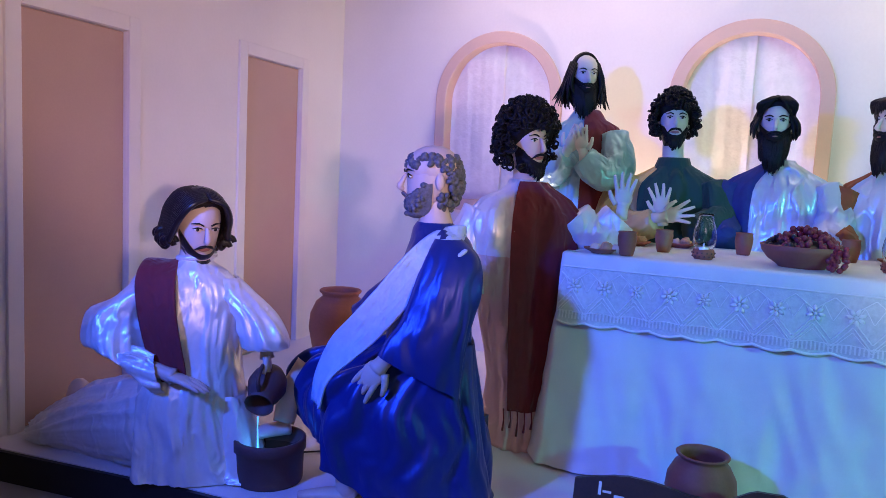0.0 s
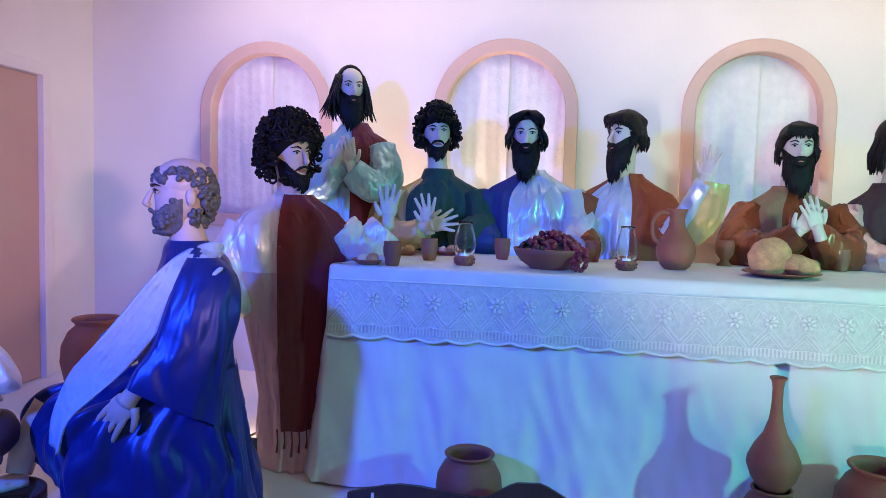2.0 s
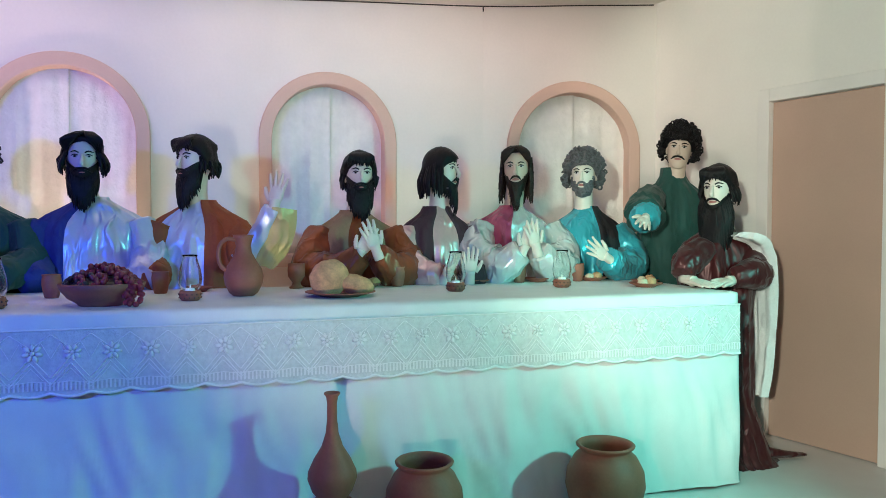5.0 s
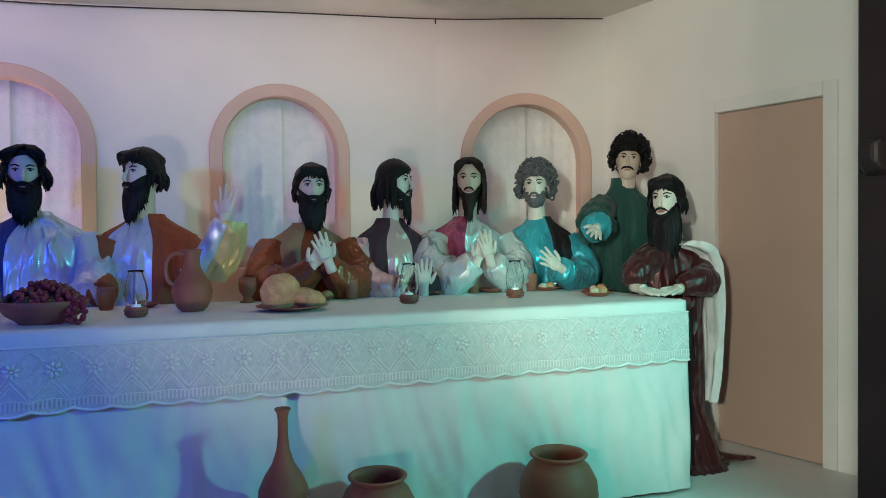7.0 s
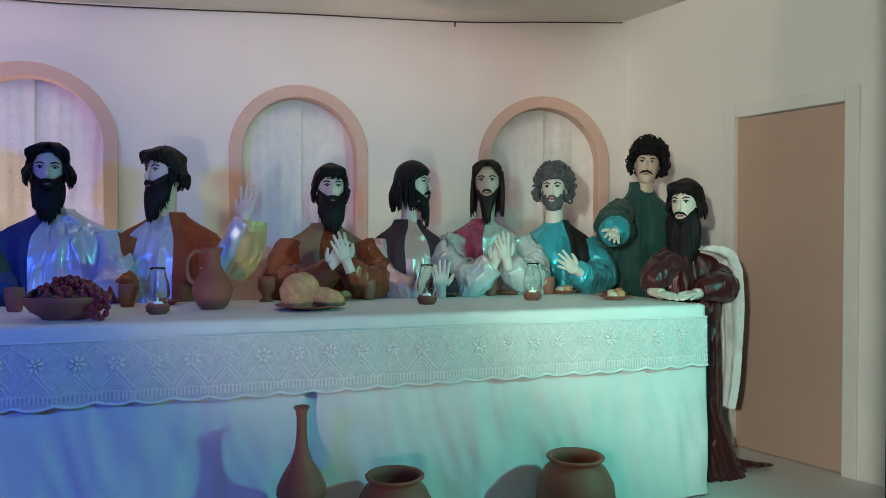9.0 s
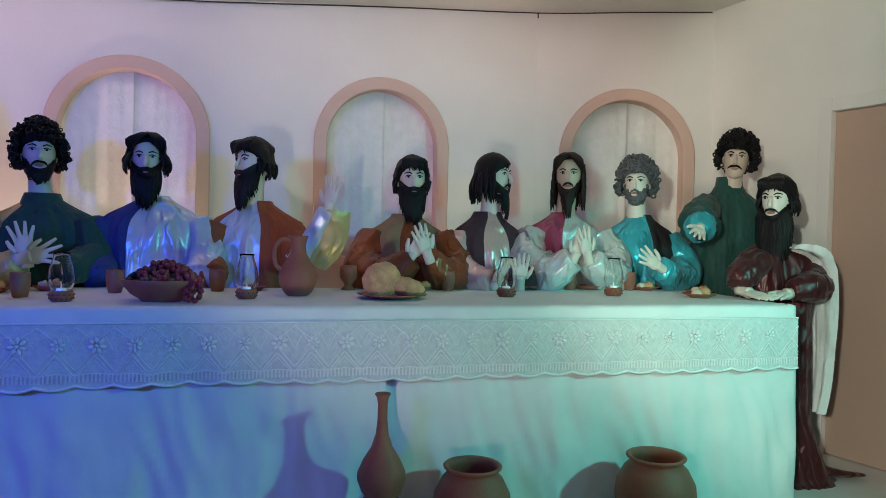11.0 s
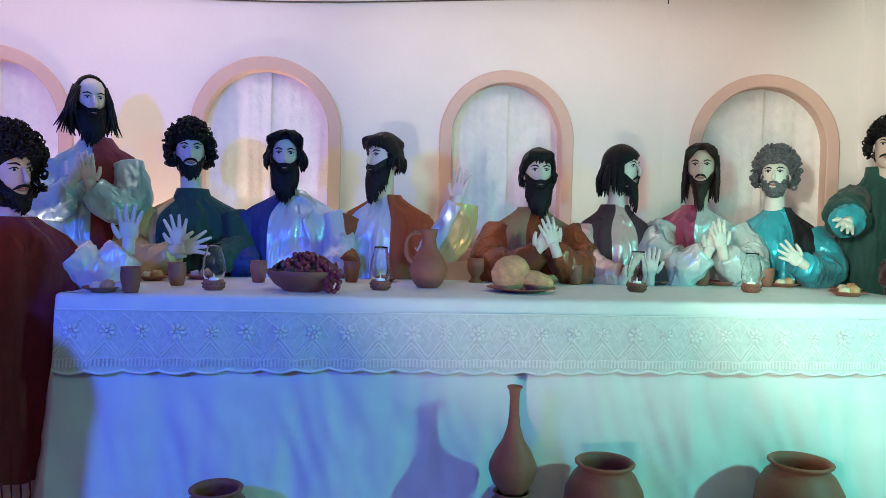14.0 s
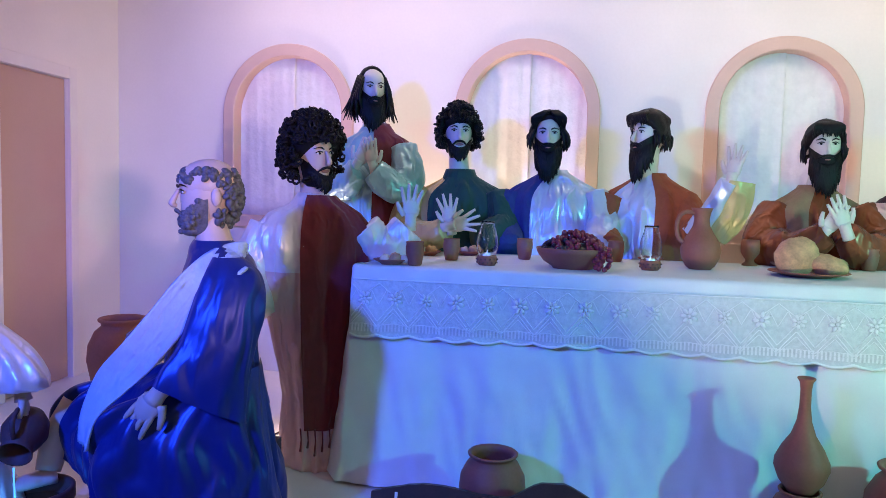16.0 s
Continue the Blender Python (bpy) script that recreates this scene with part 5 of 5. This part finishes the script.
sheet(s, upright([hoop(0.035, 0.12, 0.985, 0.05, 0.045), hoop(0.02, 0.165, 0.93, 0.095, 0.05), hoop(0.03, 0.200, 0.84, 0.115, 0.055), hoop(0.06, 0.225, 0.72, 0.128, 0.055, slope=-0.01), hoop(0.095, 0.240, 0.61, 0.140, 0.055, slope=0.03), hoop(0.118, 0.250, 0.515, 0.145, 0.050, slope=0.070)]), BLUESATIN, 0.010, 12.7, 80, 36, True, 4.0)
sleeve(s, [b(0.05, -0.13, 0.96), b(0.14, -0.21, 0.80), b(0.28, -0.255, 0.66), b(0.36, -0.265, 0.59)], [0.06, 0.085, 0.085, 0.075], BLUESATIN, 12.9, 0.14)
ribbon(s, [b(-0.022, -0.02, 0.985), b(-0.022, 0.07, 0.985), b(0.03, 0.145, 0.975), b(0.125, 0.192, 0.90), b(0.225, 0.19, 0.775), b(0.315, 0.175, 0.665), b(0.395, 0.16, 0.58), b(0.465, 0.15, 0.47), b(0.485, 0.15, 0.37)],
       [(0, 0, 0.022), SIDE * 0.035 + Vector((0, 0, -0.045)), SIDE * 0.06 + FWD * -0.055 + Vector((0, 0, -0.03)), FWD * -0.055 + Vector((0, 0, -0.035)), FWD * -0.05 + Vector((0, 0, -0.04)), FWD * -0.048 + Vector((0, 0, -0.042)), FWD * -0.045 + SIDE * 0.03 + Vector((0, 0, -0.03)), FWD * -0.03 + SIDE * 0.05, FWD * -0.02 + SIDE * 0.055], BLUESHAWL, 0.005, 12.8)
ribbon(s, [b(-0.022, 0.02, 0.992), b(-0.012, -0.08, 0.988), b(0.08, -0.135, 0.955), b(0.19, -0.15, 0.83), b(0.28, -0.15, 0.70), b(0.37, -0.13, 0.59), b(0.46, -0.10, 0.50)],
       [(0, 0, -0.022), SIDE * 0.05 + Vector((0, 0, 0.03)), SIDE * 0.06, SIDE * 0.06, SIDE * 0.06, SIDE * 0.055, SIDE * 0.05], BLUESHAWL, 0.006, 13.3)
hand(s, b(0.245, 0.235, 0.555), FWD * 0.55 + SIDE * -0.12 + Vector((0, 0, -0.72)), SIDE * -0.8 + FWD * -0.5, SKIN, spread=0.35, side=-1, bend=0.25, size=1.12)
hand(s, b(0.405, -0.255, 0.565), FWD * 0.62 + SIDE * 0.12 + Vector((0, 0, -0.55)), FWD * -0.4 + Vector((0, 0, -1)), SKIN, spread=0.4, bend=0.25, size=1.08)
s.tube([b(0.56, -0.19, 0.42), b(0.63, -0.19, 0.30), b(0.655, -0.15, 0.19)], [0.060, 0.054, 0.042], SKIN, k=14, sub=4)
s.tube([b(0.63, -0.145, 0.175), b(0.71, -0.11, 0.170), b(0.79, -0.09, 0.155), b(0.825, -0.085, 0.150)], [0.042, 0.040, 0.038, 0.016], SKIN, k=12, sub=3, flat=0.65)
s.tube([b(0.36, 0.13, 0.36), b(0.365, 0.135, 0.18), b(0.36, 0.14, 0.035)], [0.056, 0.048, 0.040], SKIN, k=14, sub=4)
s.tube([b(0.33, 0.14, 0.035), b(0.44, 0.14, 0.032), b(0.54, 0.14, 0.026)], [0.042, 0.038, 0.018], SKIN, k=12, sub=3, flat=0.7)
head(s, b(0.112, 0, 1.188), -50, 2, 0, SKIN, GREYHAIR, "tonsure", "curls", 1.05, 25, b(0.082, 0, 1.02))
finish(s, "seated grey-bearded statue in royal blue satin, foot in the basin")
stool = Shape()
stool.box((-0.30, -0.58, 0), (-0.12, -0.42, 0.30), WOOD)
tagged(stool.make("wooden_stool", flat=True), "dark wooden box stool under the seated statue", "stool")
# kneeling statue in white pouring water; k(along, towards the hall, up)
ALONG, OUT = Vector((0.84, 0.54, 0)), Vector((0.54, -0.84, 0))


def k(u, v, z):
    return Vector((-1.20, -0.895, 0)) + ALONG * u + OUT * v + Vector((0, 0, z))


def ring(c, p, q, n=14):
    """An ellipse round c with half axes p and q."""
    c, p, q = Vector(c), Vector(p), Vector(q)
    return [c + p * math.cos(2 * math.pi * j / n) + q * math.sin(2 * math.pi * j / n) for j in range(n)]


UP = Vector((0, 0, 1))
s = Shape()
sheet(s, upright([ring(k(0.02, 0, 0.855), ALONG * 0.062, OUT * 0.062), ring(k(0.01, 0, 0.825), ALONG * 0.08, OUT * 0.078), ring(k(-0.01, 0, 0.785), ALONG * 0.16, OUT * 0.105), ring(k(-0.015, 0, 0.72), ALONG * 0.205, OUT * 0.125), ring(k(0.0, 0.0, 0.58), ALONG * 0.195, OUT * 0.14), ring(k(0.01, 0.0, 0.42), ALONG * 0.19, OUT * 0.15), ring(k(0.02, 0.0, 0.30), ALONG * 0.20, OUT * 0.15), ring(k(0.03, -0.02, 0.12), ALONG * 0.215, OUT * 0.15), ring(k(0.03, -0.03, 0.004), ALONG * 0.235, OUT * 0.15)]), WHITESATIN, 0.013, 13.0, 130, 56, True, 9.0)
# skirt trailing behind over the lower leg
sheet(s, upright([ring((-1.15, -0.93, 0.20), OUT * 0.14, UP * 0.20), ring((-1.32, -0.94, 0.19), OUT * 0.17, UP * 0.19), ring((-1.52, -0.95, 0.155), OUT * 0.165, UP * 0.155), ring((-1.72, -0.95, 0.115), OUT * 0.165, UP * 0.115), ring((-1.90, -0.96, 0.065), OUT * 0.16, UP * 0.065), ring((-2.03, -0.98, 0.022), OUT * 0.11, UP * 0.02)]), WHITESATIN, 0.024, 13.2, 110, 54, True, 11.0)
# raised knee with the cloth falling from it
sheet(s, upright([ring(k(-0.02, 0.02, 0.37), ALONG * 0.10, UP * 0.07), ring(k(-0.01, 0.09, 0.37), ALONG * 0.12, UP * 0.06 + OUT * 0.03), ring(k(-0.01, 0.12, 0.33), ALONG * 0.135, OUT * 0.06 + UP * 0.03), ring(k(-0.005, 0.125, 0.22), ALONG * 0.15, OUT * 0.06), ring(k(0.005, 0.12, 0.10), ALONG * 0.165, OUT * 0.055), ring(k(0.02, 0.12, 0.004), ALONG * 0.19, OUT * 0.06)]), WHITESATIN, 0.020, 13.5, 90, 44, True, 8.0)
sheet(s, upright([ring(k(0.17, 0.03, 0.33), ALONG * 0.06, OUT * 0.09), ring(k(0.20, 0.04, 0.20), ALONG * 0.07, OUT * 0.10), ring(k(0.23, 0.06, 0.05), ALONG * 0.09, OUT * 0.10), ring(k(0.24, 0.07, 0.004), ALONG * 0.11, OUT * 0.11)]), WHITESATIN, 0.012, 13.9, 60, 26, True, 7.0)
# wide sleeves
sheet(s, upright([ring(k(-0.13, 0.0, 0.775), ALONG * 0.06, OUT * 0.06), ring(k(-0.20, 0.02, 0.71), ALONG * 0.085 + UP * 0.03, OUT * 0.10), ring(k(-0.26, 0.04, 0.63), ALONG * 0.10, OUT * 0.11), ring(k(-0.25, 0.08, 0.55), ALONG * 0.11 + UP * 0.02, OUT * 0.11 + UP * 0.02), ring(k(-0.21, 0.12, 0.475), ALONG * 0.09 + UP * -0.06, OUT * 0.10), ring(k(-0.13, 0.165, 0.445), ALONG * 0.04 + UP * -0.09, OUT * 0.085), ring(k(-0.06, 0.19, 0.435), ALONG * 0.02 + UP * -0.075, OUT * 0.06)]), WHITESATIN, 0.016, 13.4, 80, 40, True, 5.0)
sheet(s, upright([ring(k(0.12, 0.0, 0.775), ALONG * 0.06, OUT * 0.06), ring(k(0.185, 0.02, 0.71), ALONG * 0.07, OUT * 0.08), ring(k(0.265, 0.045, 0.63), ALONG * 0.08, OUT * 0.09), ring(k(0.295, 0.06, 0.56), ALONG * 0.09, OUT * 0.095), ring(k(0.305, 0.06, 0.52), ALONG * 0.085, OUT * 0.085)]), WHITESATIN, 0.014, 13.6, 70, 30, True, 5.0)
# sash from the shoulder to the waist, and the gathered collar
ribbon(s, [k(-0.09, -0.07, 0.825), k(-0.10, 0.04, 0.835), k(-0.10, 0.125, 0.775), k(-0.085, 0.165, 0.67), k(-0.06, 0.178, 0.55), k(-0.035, 0.178, 0.46), k(-0.015, 0.17, 0.40)], [ALONG * 0.055, ALONG * 0.065, ALONG * 0.075 + OUT * 0.008, ALONG * 0.072 + OUT * 0.006, ALONG * 0.068 + OUT * 0.004, ALONG * 0.06, ALONG * 0.045], RED, 0.003, 13.8)
s.tube([k(0.02 + 0.068 * math.cos(a * 0.5236), 0.068 * math.sin(a * 0.5236), 0.852 + 0.008 * math.cos(a * 0.5236)) for a in range(13)], [0.011] * 13, WHITESATIN, k=8, sub=3)
hand(s, k(-0.04, 0.20, 0.44), ALONG * 0.85 + OUT * 0.1 + UP * -0.28, UP * -1 + ALONG * -0.2, SKIN, spread=0.35, side=-1, bend=0.15, size=1.05)
hand(s, k(0.30, 0.06, 0.50), ALONG * 0.12 + OUT * 0.05 + UP * -0.8, ALONG * -0.9 + OUT * 0.1, SKIN, spread=0.3, bend=0.5)
s.ball((-1.98, -0.80, 0.11), (0.075, 0.05, 0.10), SKIN)
head(s, k(0.03, 0.02, 0.972), 64, 16, 0, SKIN, PAINTHAIR, "sculpted", "trim", 1.08, 27, k(0.015, 0, 0.82))
finish(s, "kneeling statue in white satin with dark red sash, pouring water")
# small jug held over the basin, and the water
j = new("pouring_jug")
s = Shape()
s.lathe([(0.001, 0), (0.035, 0), (0.055, 0.03), (0.062, 0.065), (0.052, 0.10), (0.040, 0.125), (0.046, 0.15), (0.043, 0.15), (0.036, 0.125), (0.03, 0.11), (0.001, 0.10)], CLAYDARK, k=30)
s.make("body", j)
s = Shape()
s.tube([(0, 0.04, 0.13), (0, 0.085, 0.12), (0, 0.09, 0.07), (0, 0.058, 0.045)], [0.007] * 4, CLAYDARK, sub=5)
s.make("handle", j)
j.matrix_basis = pose(-0.915, -0.76, 0.375, 0, 0, 22) @ Matrix.Rotation(radians(118), 4, "X") @ Matrix.Scale(1.22, 4) @ pose(0, 0, -0.04)
tagged(j, "small dark clay jug tipped over the foot basin", "jug")
s = Shape()
s.tube([(-0.878, -0.865, 0.265), (-0.876, -0.868, 0.23), (-0.874, -0.868, 0.19), (-0.872, -0.868, 0.11)], [0.004, 0.0025, 0.003, 0.004], GLOW, k=8, fold=0.2, sub=4)
s.lathe([(0.001, 0), (0.116, 0.0), (0.116, -0.004), (0.001, -0.004)], GLASS, c=(-0.872, -0.80, 0.11), k=30)
tagged(s.make("water"), "thin stream of blue-lit water falling into the basin", "water")
s = Shape()
s.tube([(-0.95, -0.55, 0.006), (-0.7, -0.35, 0.006), (-0.55, -0.3, 0.006), (-0.4, -0.1, 0.006), (-0.55, 0.2, 0.006), (-0.5, 0.6, 0.006)], [0.004] * 6, CABLE, k=6, sub=8)
tagged(s.make("cable"), "thin dark electric cable on the stage floor", "cable")
